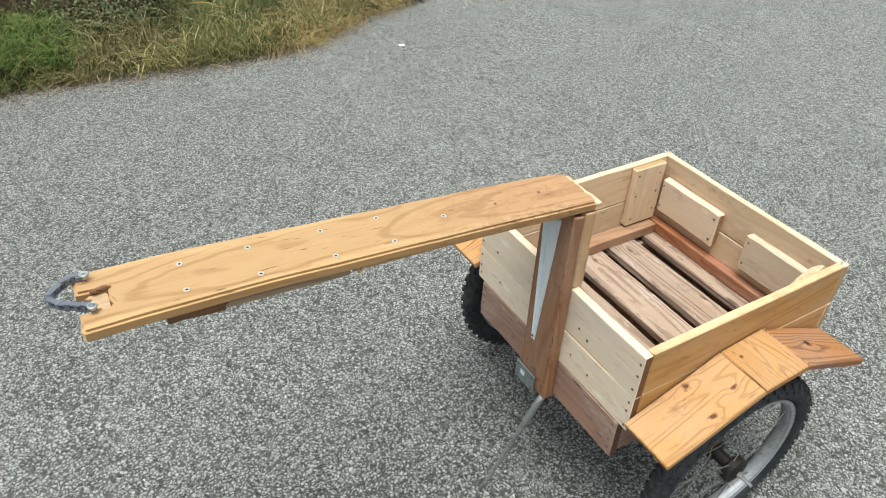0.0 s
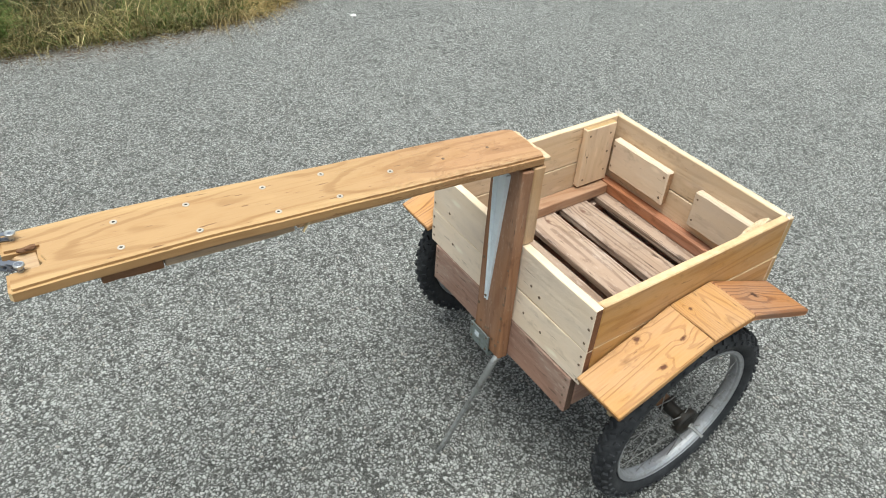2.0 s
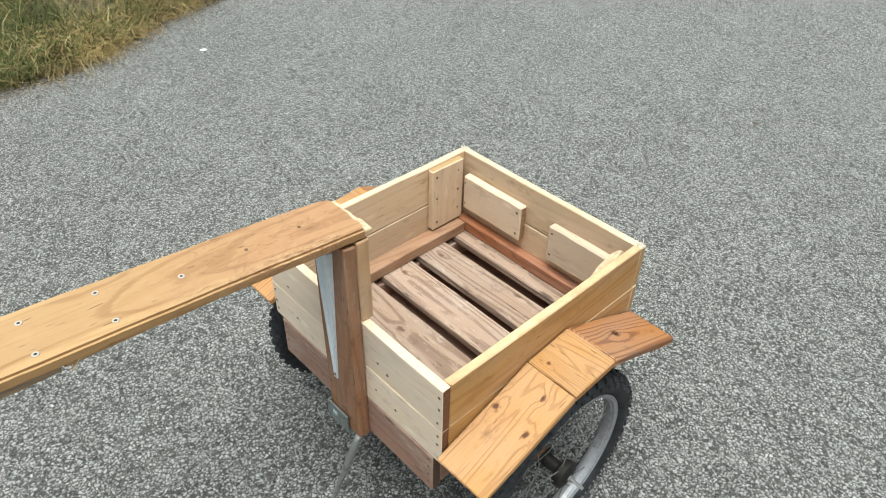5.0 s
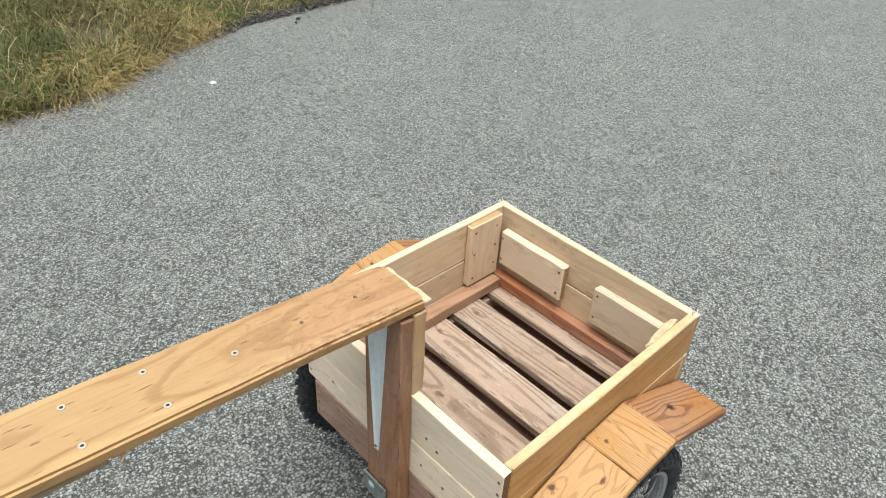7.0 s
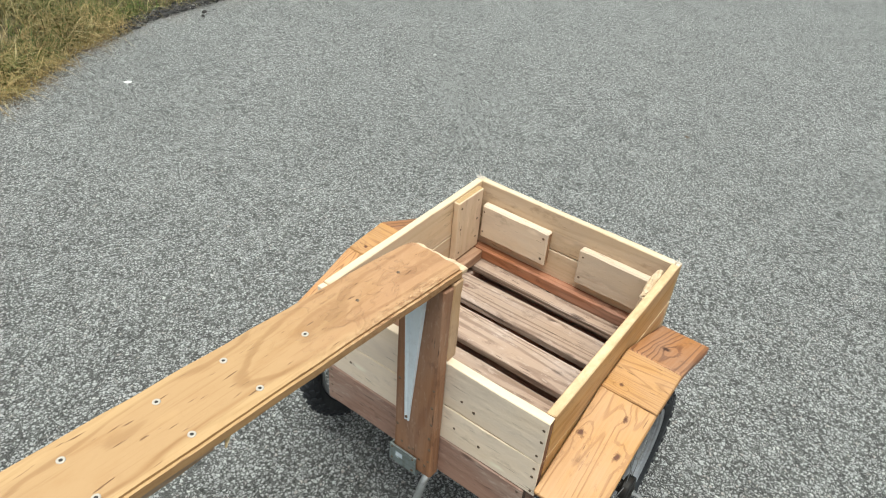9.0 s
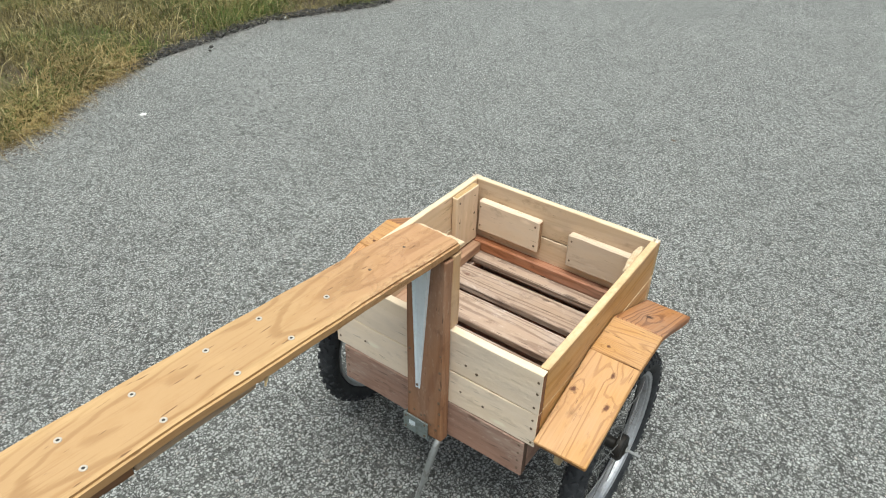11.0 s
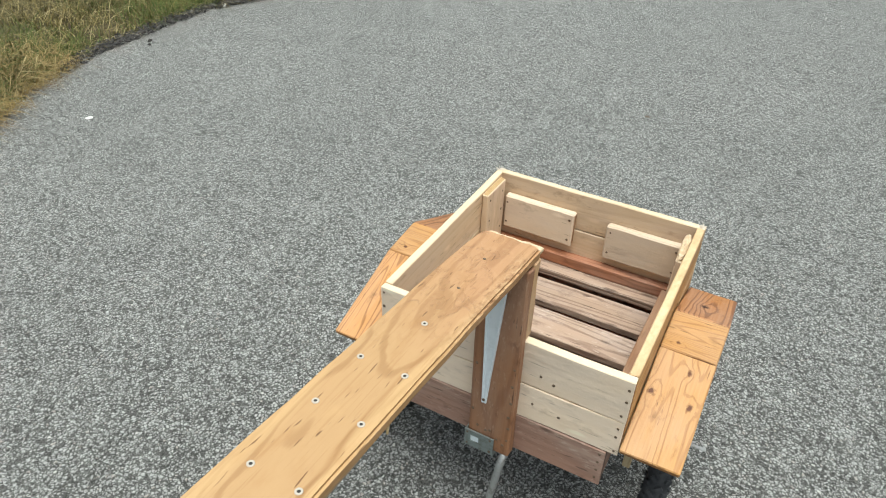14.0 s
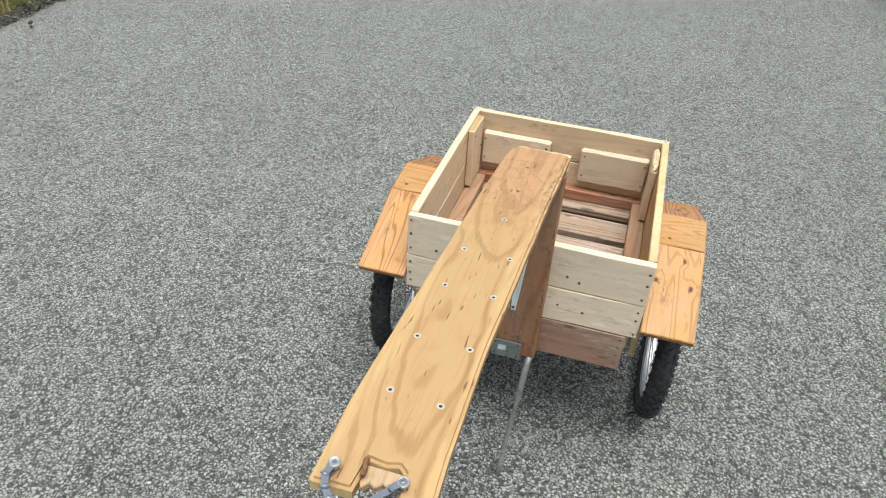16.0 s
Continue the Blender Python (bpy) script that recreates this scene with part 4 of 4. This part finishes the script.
# mudguards
for sx in (-1, 1):
    fender = holder("mudguard", trailer, Matrix.Translation((sx * 0.35, 0.25, 0.45)))
    fender["label"] = "three-board orange pine mudguard over the wheel"
    xm, w = sx * 0.3485, 0.121
    prof = [((-0.037, 0.464), (0.205, 0.551), FENDER_KNOTTY if sx > 0 else FENDER_RIDGED, "long orange pine board"), ((0.207, 0.551), (0.329, 0.5635), FENDER, "short orange pine board"), ((0.331, 0.5625), (0.577, 0.455), FENDER_DARK, "darker brown pine board")]
    for k, ((ya, za), (yb, zb), mat, text) in enumerate(prof):
        d = Vector((0, yb - ya, zb - za))
        nrm = Vector((0, -d.z, d.y)).normalized()
        if k == 1:
            m = frame_of((1, 0, 0), nrm, Vector((xm, (ya + yb) / 2, (za + zb) / 2)) - nrm * 0.009)
            bm = slab(w, d.length - 0.001, 0.018, 0.0025, 0.0008, 20 + k, 2)
        else:
            m = frame_of(d, nrm, Vector((xm, (ya + yb) / 2, (za + zb) / 2)) - nrm * 0.009)
            bm = slab(d.length, w, 0.018, 0.0025, 0.0008, 20 + k, 2)
        part("mudguard_board", bm, mat, fender, text, m)
    xa, xb = sorted((sx * 0.2865, sx * 0.304))
    board("strut", xa, xb, 0.100, 0.122, 0.255, 0.486, RAW, fender, "short pale strut under the mudguard")
    xa, xb = sorted((sx * 0.2865, sx * 0.305))
    board("strut", xa, xb, 0.40, 0.43, 0.36, 0.50, BACKING, fender)

# wheels
AXY, AXZ = 0.244, 0.254


def tyre_mesh():
    prof = []
    for k in range(16):
        a = 2 * math.pi * k / 16
        prof.append((0.2215 + 0.0255 * math.cos(a), 0.0265 * math.sin(a)))
    bm = lathe(prof, 72)
    for f in bm.faces:
        f.smooth = True
    count = 44
    step = 2 * math.pi / count
    for k in range(count):
        for side in (-1, 1):
            # a slanted centre block, a shoulder block and an edge block
            for lat, ang, ln, wd, tw, hh, off in ((0.0075, 0.25, 0.0150, 0.0085, 0.65, 0.0100, 0.0), (0.0185, 0.80, 0.0125, 0.0095, -0.25, 0.0095, 0.45), (0.0235, 1.30, 0.0080, 0.0075, 0.1, 0.0070, 0.1)):
                aa = (k + off + 0.5 * (side > 0)) * step
                r = 0.2215 + 0.0258 * math.cos(ang)
                m = Matrix.Rotation(aa, 4, "X") @ Matrix.Translation((side * 0.0265 * math.sin(ang), r, 0)) @ Matrix.Rotation(-side * ang, 4, "Z") @ Matrix.Rotation(side * tw, 4, "Y") @ Matrix.Diagonal((ln, hh, wd, 1))
                bmesh.ops.create_cube(bm, size=1.0, matrix=m)
    return mesh_of("tyre", bm, TYRE)


tyre_me = tyre_mesh()
rim_me = mesh_of("rim", lathe([(0.1983, -0.0175), (0.1990, -0.0155), (0.1941, -0.0145), (0.1926, 0.0000), (0.1941, 0.0145), (0.1990, 0.0155), (0.1983, 0.0175), (0.1968, 0.0180), (0.1956, 0.0165), (0.1893, 0.0150), (0.1870, 0.0120), (0.1859, 0.0000), (0.1870, -0.0120), (0.1893, -0.0150), (0.1956, -0.0165), (0.1968, -0.0180)], 72), ALLOY)
bed_me = mesh_of("spoke_bed", lathe([(0.1866, -0.0105), (0.1846, -0.0085), (0.1840, 0.0000), (0.1846, 0.0085), (0.1866, 0.0105)], 72), BED)
hub_me = mesh_of("hub", lathe([(0.0, -0.038), (0.011, -0.038), (0.011, -0.032), (0.027, -0.031), (0.027, -0.027), (0.016, -0.025), (0.015, 0.012), (0.031, 0.014), (0.034, 0.018), (0.034, 0.030), (0.031, 0.034), (0.020, 0.036), (0.012, 0.040), (0.0, 0.040)], 32, False), DARK)
axle_me = mesh_of("axle_bolt", tube([(-0.06, 0, 0), (0.034, 0, 0), (0.0341, 0, 0), (0.044, 0, 0), (0.0441, 0, 0), (0.076, 0, 0)], [0.005, 0.005, 0.0078, 0.0078, 0.0042, 0.0040], 6), ROD)
spoke_me = mesh_of("spoke", tube([(0, 0.0, 0.0), (0, 0.0, 1.0)], 1.0, 6), SPOKE, True)
house_me = mesh_of("axle_housing", lathe([(0.0, -0.052), (0.021, -0.052), (0.022, -0.046), (0.019, -0.044), (0.019, 0.040), (0.016, 0.043), (0.0, 0.043)], 24, False), UNDER, True)
for sx in (-1, 1):
    base = Matrix.Translation((sx * 0.372, AXY, AXZ))
    if sx < 0:
        base = base @ Matrix.Rotation(math.pi, 4, "Z")
    wheel = holder("wheel", trailer, base)
    wheel["label"] = "twenty-inch spoked bicycle wheel with a knobbly black tyre"
    part("tyre", tyre_me, TYRE, wheel, "knobbly black tyre", base)
    rim = part("rim", rim_me, ALLOY, wheel, "dull aluminium rim", base)
    part("spoke_bed", bed_me, BED, rim, "bright worn spoke bed", base)
    part("hub", hub_me, DARK, wheel, "greasy dark hub", base)
    part("axle_bolt", axle_me, ROD, wheel, "grey axle bolt", base)
    for k in range(20):
        a = 2 * math.pi * (k + 0.5) / 20
        side = 1 if k % 2 else -1
        lean = 0.62 if (k // 2) % 2 else -0.62
        h = Vector((0.024 * side, 0.026 * math.cos(a + lean * 2), 0.026 * math.sin(a + lean * 2)))
        r = Vector((0.002 * side, 0.187 * math.cos(a), 0.187 * math.sin(a)))
        d = r - h
        q = Vector((0, 0, 1)).rotation_difference(d.normalized()).to_matrix().to_4x4()
        part("spoke", spoke_me, ROD, wheel, m=base @ Matrix.Translation(h) @ q @ Matrix.Diagonal((0.0011, 0.0011, d.length, 1)))
    part("axle_housing", house_me, UNDER, trailer, "dark greased axle housing", Matrix.Translation((sx * 0.300, AXY, AXZ)))
    xa, xb = sorted((sx * 0.2635, sx * 0.284))
    board("axle_support", xa, xb, 0.165, 0.325, 0.215, 0.428, RAW, trailer, "weathered axle support board")

# ---- grass, weeds and stones along the verge ----
def strands(name, count, seed, area, height, lean, width, material, toward_road=0.0, droop=0.6, clump=0.0, mask=None):
    """Many bent blades of three segments as one mesh."""
    g = np.random.default_rng(seed)
    y = g.uniform(area[0], area[1], count)
    d = area[2] + (area[3] - area[2]) * g.random(count) ** 1.3
    if clump > 0:
        centre = g.integers(0, max(1, count // 40), count)
        cy, cd = g.uniform(area[0], area[1], count), area[2] + (area[3] - area[2]) * g.random(count) ** 1.2
        y = cy[centre] + g.normal(0, clump, count)
        d = np.maximum(area[2], cd[centre] + g.normal(0, clump, count))
    x = np.array([verge_x(b) for b in y]) - d
    if mask is not None:
        keep = np.array([mask(a, b, g.random()) for a, b in zip(x, y)], bool)
        x, y = x[keep], y[keep]
    n = len(x)
    z = np.array([verge_z(a, b) for a, b in zip(x, y)]) - 0.004
    h = height[0] + (height[1] - height[0]) * g.random(n) ** 1.4
    az = g.uniform(0, 2 * np.pi, n)
    ux, uy = np.cos(az) + toward_road, np.sin(az)
    norm = np.hypot(ux, uy) + 1e-6
    ux, uy = ux / norm, uy / norm
    ln = lean[0] + (lean[1] - lean[0]) * g.random(n)
    w = width * (0.6 + 0.8 * g.random(n))
    px, py = -uy, ux
    curl = g.uniform(-0.55, 0.55, n)
    twist = g.uniform(-0.9, 0.9, n)
    px, py = px * np.cos(twist) + ux * np.sin(twist), py * np.cos(twist) + uy * np.sin(twist)
    verts = np.zeros((n, 7, 3))
    for i, (f, wf) in enumerate(((0, 1.0), (0.45, 0.9), (0.8, 0.6))):
        along = h * ln * (f**1.7)
        up_ = h * f * (1 - droop * ln * f * f)
        for s in (0, 1):
            side = h * curl * f * f
            verts[:, 2 * i + s, 0] = x + ux * along - uy * side + (2 * s - 1) * px * w * wf / 2
            verts[:, 2 * i + s, 1] = y + uy * along + ux * side + (2 * s - 1) * py * w * wf / 2
            verts[:, 2 * i + s, 2] = z + up_
    verts[:, 6, 0], verts[:, 6, 1], verts[:, 6, 2] = x + ux * h * ln - uy * h * curl * 1.3, y + uy * h * ln + ux * h * curl * 1.3, np.maximum(0.004, z + h * (1 - droop * ln))
    faces = []
    for k in range(n):
        b = 7 * k
        faces += [(b, b + 1, b + 3, b + 2), (b + 2, b + 3, b + 5, b + 4), (b + 4, b + 5, b + 6)]
    me = bpy.data.meshes.new(name)
    me.from_pydata(verts.reshape(-1, 3).tolist(), [], faces)
    me.materials.append(material)
    return put(new(name, me), None, Matrix())


def patch(cx, cy, r):
    return lambda a, b: math.hypot(a - cx, b - cy) / r


green_a, green_b, weedy = patch(-3.35, -1.10, 0.42), patch(-3.42, 0.15, 0.42), patch(-3.80, -0.50, 0.50)


def straw_mask(a, b, q):
    if green_a(a, b) < 0.9 or weedy(a, b) < 0.8:
        return q < 0.25
    if green_b(a, b) < 1.1:
        return q < 0.4
    if b > 1.5 and verge_x(b) - a < 0.18:
        return q < 0.15
    return noise.noise((a * 1.8, b * 1.8, 5.0)) > -0.30 + 0.3 * (q - 0.5) and verge_x(b) - a > 0.09 * (noise.noise((a * 5, b * 5, 1.0)) + 0.1)


def green_mask(a, b, q):
    if green_a(a, b) < 1.0 or green_b(a, b) < 1.0:
        return True
    if weedy(a, b) < 0.9:
        return q < 0.6
    return noise.noise((a * 1.5, b * 1.5, 9.0)) > -0.08 + 0.5 * (q - 0.5)


tagged(strands("dry_grass", 105000, 11, (-4.5, 7.0, 0.0, 2.6), (0.04, 0.21), (0.3, 1.9), 0.0038, STRAW, 0.05, 0.42, 0.0, straw_mask), "long straw-coloured dry grass on the verge", "grass", kind="stuff")
tagged(strands("dry_grass", 10000, 12, (-3.0, 3.4, -0.03, 0.28), (0.04, 0.12), (0.5, 2.2), 0.0034, STRAW, 0.1, 0.4, 0.0, lambda a, b, q: q < (0.85 if b < 1.3 else 0.25)), "flattened straw hanging over the road edge", "grass", kind="stuff")
tagged(strands("dry_grass", 2600, 17, (0.25, 1.45, -0.07, 0.30), (0.06, 0.20), (0.7, 1.6), 0.0034, GOLD, 0.45, 0.6, 0.0, None), "long straw lying over the road edge", "grass", kind="stuff")
tagged(strands("green_grass", 105000, 13, (-4.5, 7.0, 0.0, 2.6), (0.04, 0.17), (0.2, 1.7), 0.0038, GREEN, 0.1, 0.42, 0.0, green_mask), "green and yellowing grass on the verge", "grass", kind="stuff")
tagged(strands("green_grass", 7000, 14, (-1.6, -0.75, 0.12, 0.55), (0.07, 0.22), (0.35, 1.3), 0.0042, LUSH, 0.2, 0.45, 0.0, None), "lush bright green grass tuft", "grass", kind="stuff")
tagged(strands("dead_stems", 9000, 15, (-2.4, -0.1, 0.62, 2.4), (0.15, 0.5), (0.1, 0.7), 0.0050, DEAD, 0.0, 0.4, 0.0, None), "dead brown stems among the weeds", "weeds", kind="stuff")


stalk = part("dry_stalk", tube([(-3.42, -0.05, 0.185), (-3.39, 0.02, 0.194), (-3.37, 0.07, 0.190), (-3.33, 0.11, 0.176), (-3.31, 0.18, 0.166)], [0.0025, 0.0032, 0.0034, 0.003, 0.002], 7), GOLD, None, smooth=True)
tagged(stalk, "pale dry stalk lying over the verge grass", "stalk")


def leafy(name, count, seed, cx, cy, r, top, size, material):
    """Small pointed leaves in uneven tiers round a clump."""
    g = np.random.default_rng(seed)
    verts, faces = [], []
    for k in range(count):
        a, q = g.uniform(0, 2 * np.pi), math.sqrt(g.random())
        x, y = cx + r * q * math.cos(a), cy + 1.3 * r * q * math.sin(a)
        bumpy = 0.6 + 0.6 * noise.noise((x * 4, y * 4, 2.0))
        z = verge_z(x, y) + top * bumpy * (1 - 0.6 * q * q) * g.random() ** 0.6
        d, t = g.uniform(0, 2 * np.pi), g.uniform(-0.5, 0.6)
        f = Vector((math.cos(d) * math.cos(t), math.sin(d) * math.cos(t), math.sin(t)))
        s = f.cross(Vector((g.normal(), g.normal(), 2))).normalized()
        ln = size * (0.5 + g.random())
        c = Vector((x, y, z))
        b = len(verts)
        verts += [c, c + f * ln * 0.45 + s * ln * 0.24 + Vector((0, 0, 0.1 * ln)), c + f * ln - Vector((0, 0, 0.12 * ln)), c + f * ln * 0.45 - s * ln * 0.24 + Vector((0, 0, 0.1 * ln))]
        faces += [(b, b + 1, b + 2), (b, b + 2, b + 3)]
    me = bpy.data.meshes.new(name)
    me.from_pydata([tuple(v) for v in verts], [], faces)
    me.materials.append(material)
    return put(new(name, me), None, Matrix())


tagged(leafy("weed_clump", 6000, 21, -3.72, -0.50, 0.40, 0.30, 0.022, WEED), "dark grey-green leafy weeds in the verge", "weeds", kind="stuff")
tagged(leafy("weed_clump", 9000, 22, -4.15, -1.05, 0.5, 0.40, 0.024, DEAD), "dead brown leafy weeds in the verge", "weeds", kind="stuff")


def scatter(name, spots, material, flat=0.55, seed=3):
    """Small angular stones as one mesh; spots: (x, y, z, size)."""
    g = np.random.default_rng(seed)
    shape = [(1, 0, 0), (0, 1, 0), (-1, 0, 0), (0, -1, 0), (0, 0, 1), (0, 0, -1)]
    tri = [(0, 1, 4), (1, 2, 4), (2, 3, 4), (3, 0, 4), (1, 0, 5), (2, 1, 5), (3, 2, 5), (0, 3, 5)]
    verts, faces = [], []
    for x, y, z, s in spots:
        a, b = g.uniform(0, 6.28), len(verts)
        for p in shape:
            q = np.array(p) * s * g.uniform(0.6, 1.15, 3) + g.normal(0, 0.12 * s, 3)
            verts.append((x + q[0] * math.cos(a) - q[1] * math.sin(a), y + q[0] * math.sin(a) + q[1] * math.cos(a), z + q[2] * flat))
        faces += [(b + i, b + j, b + k) for i, j, k in tri]
    me = bpy.data.meshes.new(name)
    me.from_pydata(verts, [], faces)
    me.materials.append(material)
    return put(new(name, me), None, Matrix())


g = np.random.default_rng(37)
spots = []
for _ in range(3800):
    y = g.uniform(-2.6, 1.35)
    spots.append((verge_x(y) - 0.05 + abs(g.normal(0, 0.09)), y, 0.001, 0.003 + 0.006 * g.random() ** 2))
tagged(scatter("soil_crumbs", spots, DEAD), "brown soil crumbs along the road edge", "soil", kind="stuff")
g = np.random.default_rng(31)
spots = [(g.uniform(-2.9, 2.3), g.uniform(-1.6, 6.0), 0.0005, 0.0026 + 0.0030 * g.random() ** 3) for _ in range(1500)]
tagged(scatter("loose_chippings", spots, STONE), "loose pale stone chippings on the asphalt", "gravel", kind="stuff")
spots = []
for _ in range(3000):
    y = g.uniform(1.35, 3.6)
    d = abs(g.normal(0, 0.07))
    spots.append((verge_x(y) + 0.03 - d + 0.09 * g.random(), y, 0.004 + 0.02 * g.random() * (d < 0.1), 0.006 + 0.010 * g.random() ** 2))
tagged(scatter("bitumen_crumbs", spots, CRUMB), "crumbled black bitumen edge of the road", "gravel", kind="stuff")


def lone_stone(name, x, y, sx, sy, sz, material, label, category, seed):
    bm = bmesh.new()
    bmesh.ops.create_icosphere(bm, subdivisions=2, radius=1.0)
    for v in bm.verts:
        k = 1 + 0.25 * noise.noise(v.co * 1.3 + Vector((seed, 0, 0)))
        v.co = Vector((v.co.x * sx * k, v.co.y * sy * k, max(-0.3, v.co.z) * sz * k))
    ob = part(name, bm, material, None, m=Matrix.Translation((x, y, sz * 0.28)) @ Matrix.Rotation(seed, 4, "Z"))
    return tagged(ob, label, category)


lone_stone("white_pebble", -2.735, 1.006, 0.020, 0.011, 0.008, PEBBLE, "small white pebble lying on the asphalt", "pebble", 1)
lone_stone("white_pebble", -3.44, 2.74, 0.030, 0.016, 0.012, PEBBLE, "white stone by the crumbled road edge", "pebble", 2)
lone_stone("white_pebble", -1.85, 2.47, 0.010, 0.008, 0.005, PEBBLE, "small white pebble lying on the asphalt", "pebble", 4)
lone_stone("dark_leaf", -0.29, 2.537, 0.016, 0.006, 0.004, DEAD, "small dark dry leaf lying on the asphalt", "leaf", 3)
lone_stone("bitumen_lump", -3.33, 1.95, 0.020, 0.014, 0.012, CRUMB, "black lump of bitumen on the road", "lump", 5)
lone_stone("bitumen_lump", -3.28, 1.90, 0.012, 0.010, 0.008, CRUMB, "black lump of bitumen on the road", "lump", 6)


# ---- parked white car at the roadside ----
CAR_WHITE = metal("white_car_paint", (0.88, 0.88, 0.87), 0.28, (0.70, 0.70, 0.68), 0.3, 0.0)
CAR_GLASS = metal("dark_car_glass", (0.02, 0.025, 0.025), 0.06, (0.03, 0.03, 0.03), 0.2, 0.0)
CAR_TRIM = metal("black_car_trim", (0.03, 0.03, 0.03), 0.55, (0.05, 0.05, 0.05), 0.4, 0.0)
CAR_LAMP = metal("car_lamp_lens", (0.55, 0.56, 0.56), 0.12, (0.5, 0.5, 0.5), 0.2, 0.0)
CAR_RED = metal("car_tail_lens", (0.35, 0.02, 0.02), 0.15, (0.3, 0.02, 0.02), 0.2, 0.0)


def loft(sections, bevel=0.0):
    """Joins rings of (x, y, z), one after another, and closes the ends."""
    bm = bmesh.new()
    rows = [[bm.verts.new(p) for p in ring] for ring in sections]
    n = len(rows[0])
    for a, b in zip(rows, rows[1:]):
        for i in range(n):
            bm.faces.new((a[i], a[(i + 1) % n], b[(i + 1) % n], b[i]))
    bm.faces.new(rows[0][::-1])
    bm.faces.new(rows[-1])
    bmesh.ops.recalc_face_normals(bm, faces=bm.faces)
    if bevel:
        bmesh.ops.bevel(bm, geom=list(bm.edges), offset=bevel, segments=2, affect="EDGES")
    return bm


CX, CY = 2.90, 5.2
van = holder("parked_van", None, Matrix.Translation((CX, CY, 0)))
tagged(van, "white parked delivery van standing on the road", "van")
rings_made = []
for dy, half, z_low, z_mid, z_top in ((-2.12, 0.66, 0.40, 0.60, 0.80), (-1.98, 0.80, 0.28, 0.60, 0.92), (-1.3, 0.855, 0.26, 0.62, 1.02), (-0.4, 0.86, 0.26, 0.62, 1.06), (0.8, 0.86, 0.26, 0.62, 1.06), (1.95, 0.85, 0.28, 0.62, 1.06), (2.10, 0.80, 0.36, 0.62, 1.04)):
    rings_made.append([(CX + x, CY + dy, z) for x, z in ((-half + 0.10, z_low), (-half, z_low + 0.012), (-half + 0.16, z_mid - 0.10), (-half + 0.17, z_top), (half - 0.17, z_top), (half - 0.16, z_mid - 0.10), (half, z_low + 0.012), (half - 0.10, z_low))])
part("body", loft(rings_made), CAR_WHITE, van)
rings_made = []
for dy, half, z_top in ((-1.35, 0.74, 1.06), (-0.62, 0.70, 1.80), (-0.2, 0.71, 1.90), (1.2, 0.71, 1.92), (1.98, 0.70, 1.88), (2.06, 0.74, 1.30)):
    rings_made.append([(CX + x, CY + dy, z) for x, z in ((-0.69, 1.03), (-half + 0.05, z_top - 0.08), (-half + 0.1, z_top), (half - 0.1, z_top), (half - 0.05, z_top - 0.08), (0.69, 1.03))])
part("cabin", loft(rings_made), CAR_WHITE, van, smooth=True)
for sx in (-1, 1):
    out = []
    for dx in (0.012, -0.02):
        out.append([(CX + sx * (0.678 + dx), CY - 0.98, 1.14), (CX + sx * (0.655 + dx), CY - 0.52, 1.64), (CX + sx * (0.655 + dx), CY + 0.05, 1.66), (CX + sx * (0.678 + dx), CY + 0.05, 1.14)])
    part("side_window", loft(out), CAR_GLASS, van, "dark side window")
    part("headlight", slab(0.24, 0.16, 0.14, 0.03), CAR_LAMP, van, "clear headlight", Matrix.Translation((CX + sx * 0.60, CY - 1.99, 0.76)))
    part("tail_light", slab(0.10, 0.08, 0.30, 0.02), CAR_RED, van, "red tail light", Matrix.Translation((CX + sx * 0.76, CY + 2.06, 0.88)))
    part("mirror", slab(0.14, 0.09, 0.18, 0.03), CAR_TRIM, van, "black door mirror", Matrix.Translation((CX + sx * 0.76, CY - 0.92, 1.16)))
    for dy in (-1.32, 1.30):
        m = Matrix.Translation((CX + sx * 0.74, CY + dy, 0.30))
        w = holder("wheel", van, m)
        part("tyre", lathe([(0.21, -0.085), (0.29, -0.085), (0.30, -0.06), (0.30, 0.06), (0.29, 0.085), (0.21, 0.085)], 40), TYRE, w, "black road tyre", m)
        part("rim", lathe([(0.0, -0.075), (0.19, -0.078), (0.21, -0.085), (0.21, 0.085), (0.19, 0.078), (0.0, 0.075)], 32, False), ALLOY, w, "grey wheel rim", m)
out = []
for d in (0.014, -0.02):
    out.append([(CX - 0.68, CY - 1.26 - d, 1.14), (CX - 0.60, CY - 0.70 - d, 1.72), (CX + 0.60, CY - 0.70 - d, 1.72), (CX + 0.68, CY - 1.26 - d, 1.14)])
part("windscreen", loft(out), CAR_GLASS, van, "dark windscreen glass")
for dy, z in ((-2.08, 0.46), (2.08, 0.48)):
    part("bumper", slab(1.36, 0.12, 0.18, 0.03), CAR_TRIM, van, "black bumper", Matrix.Translation((CX, CY + dy, z)))
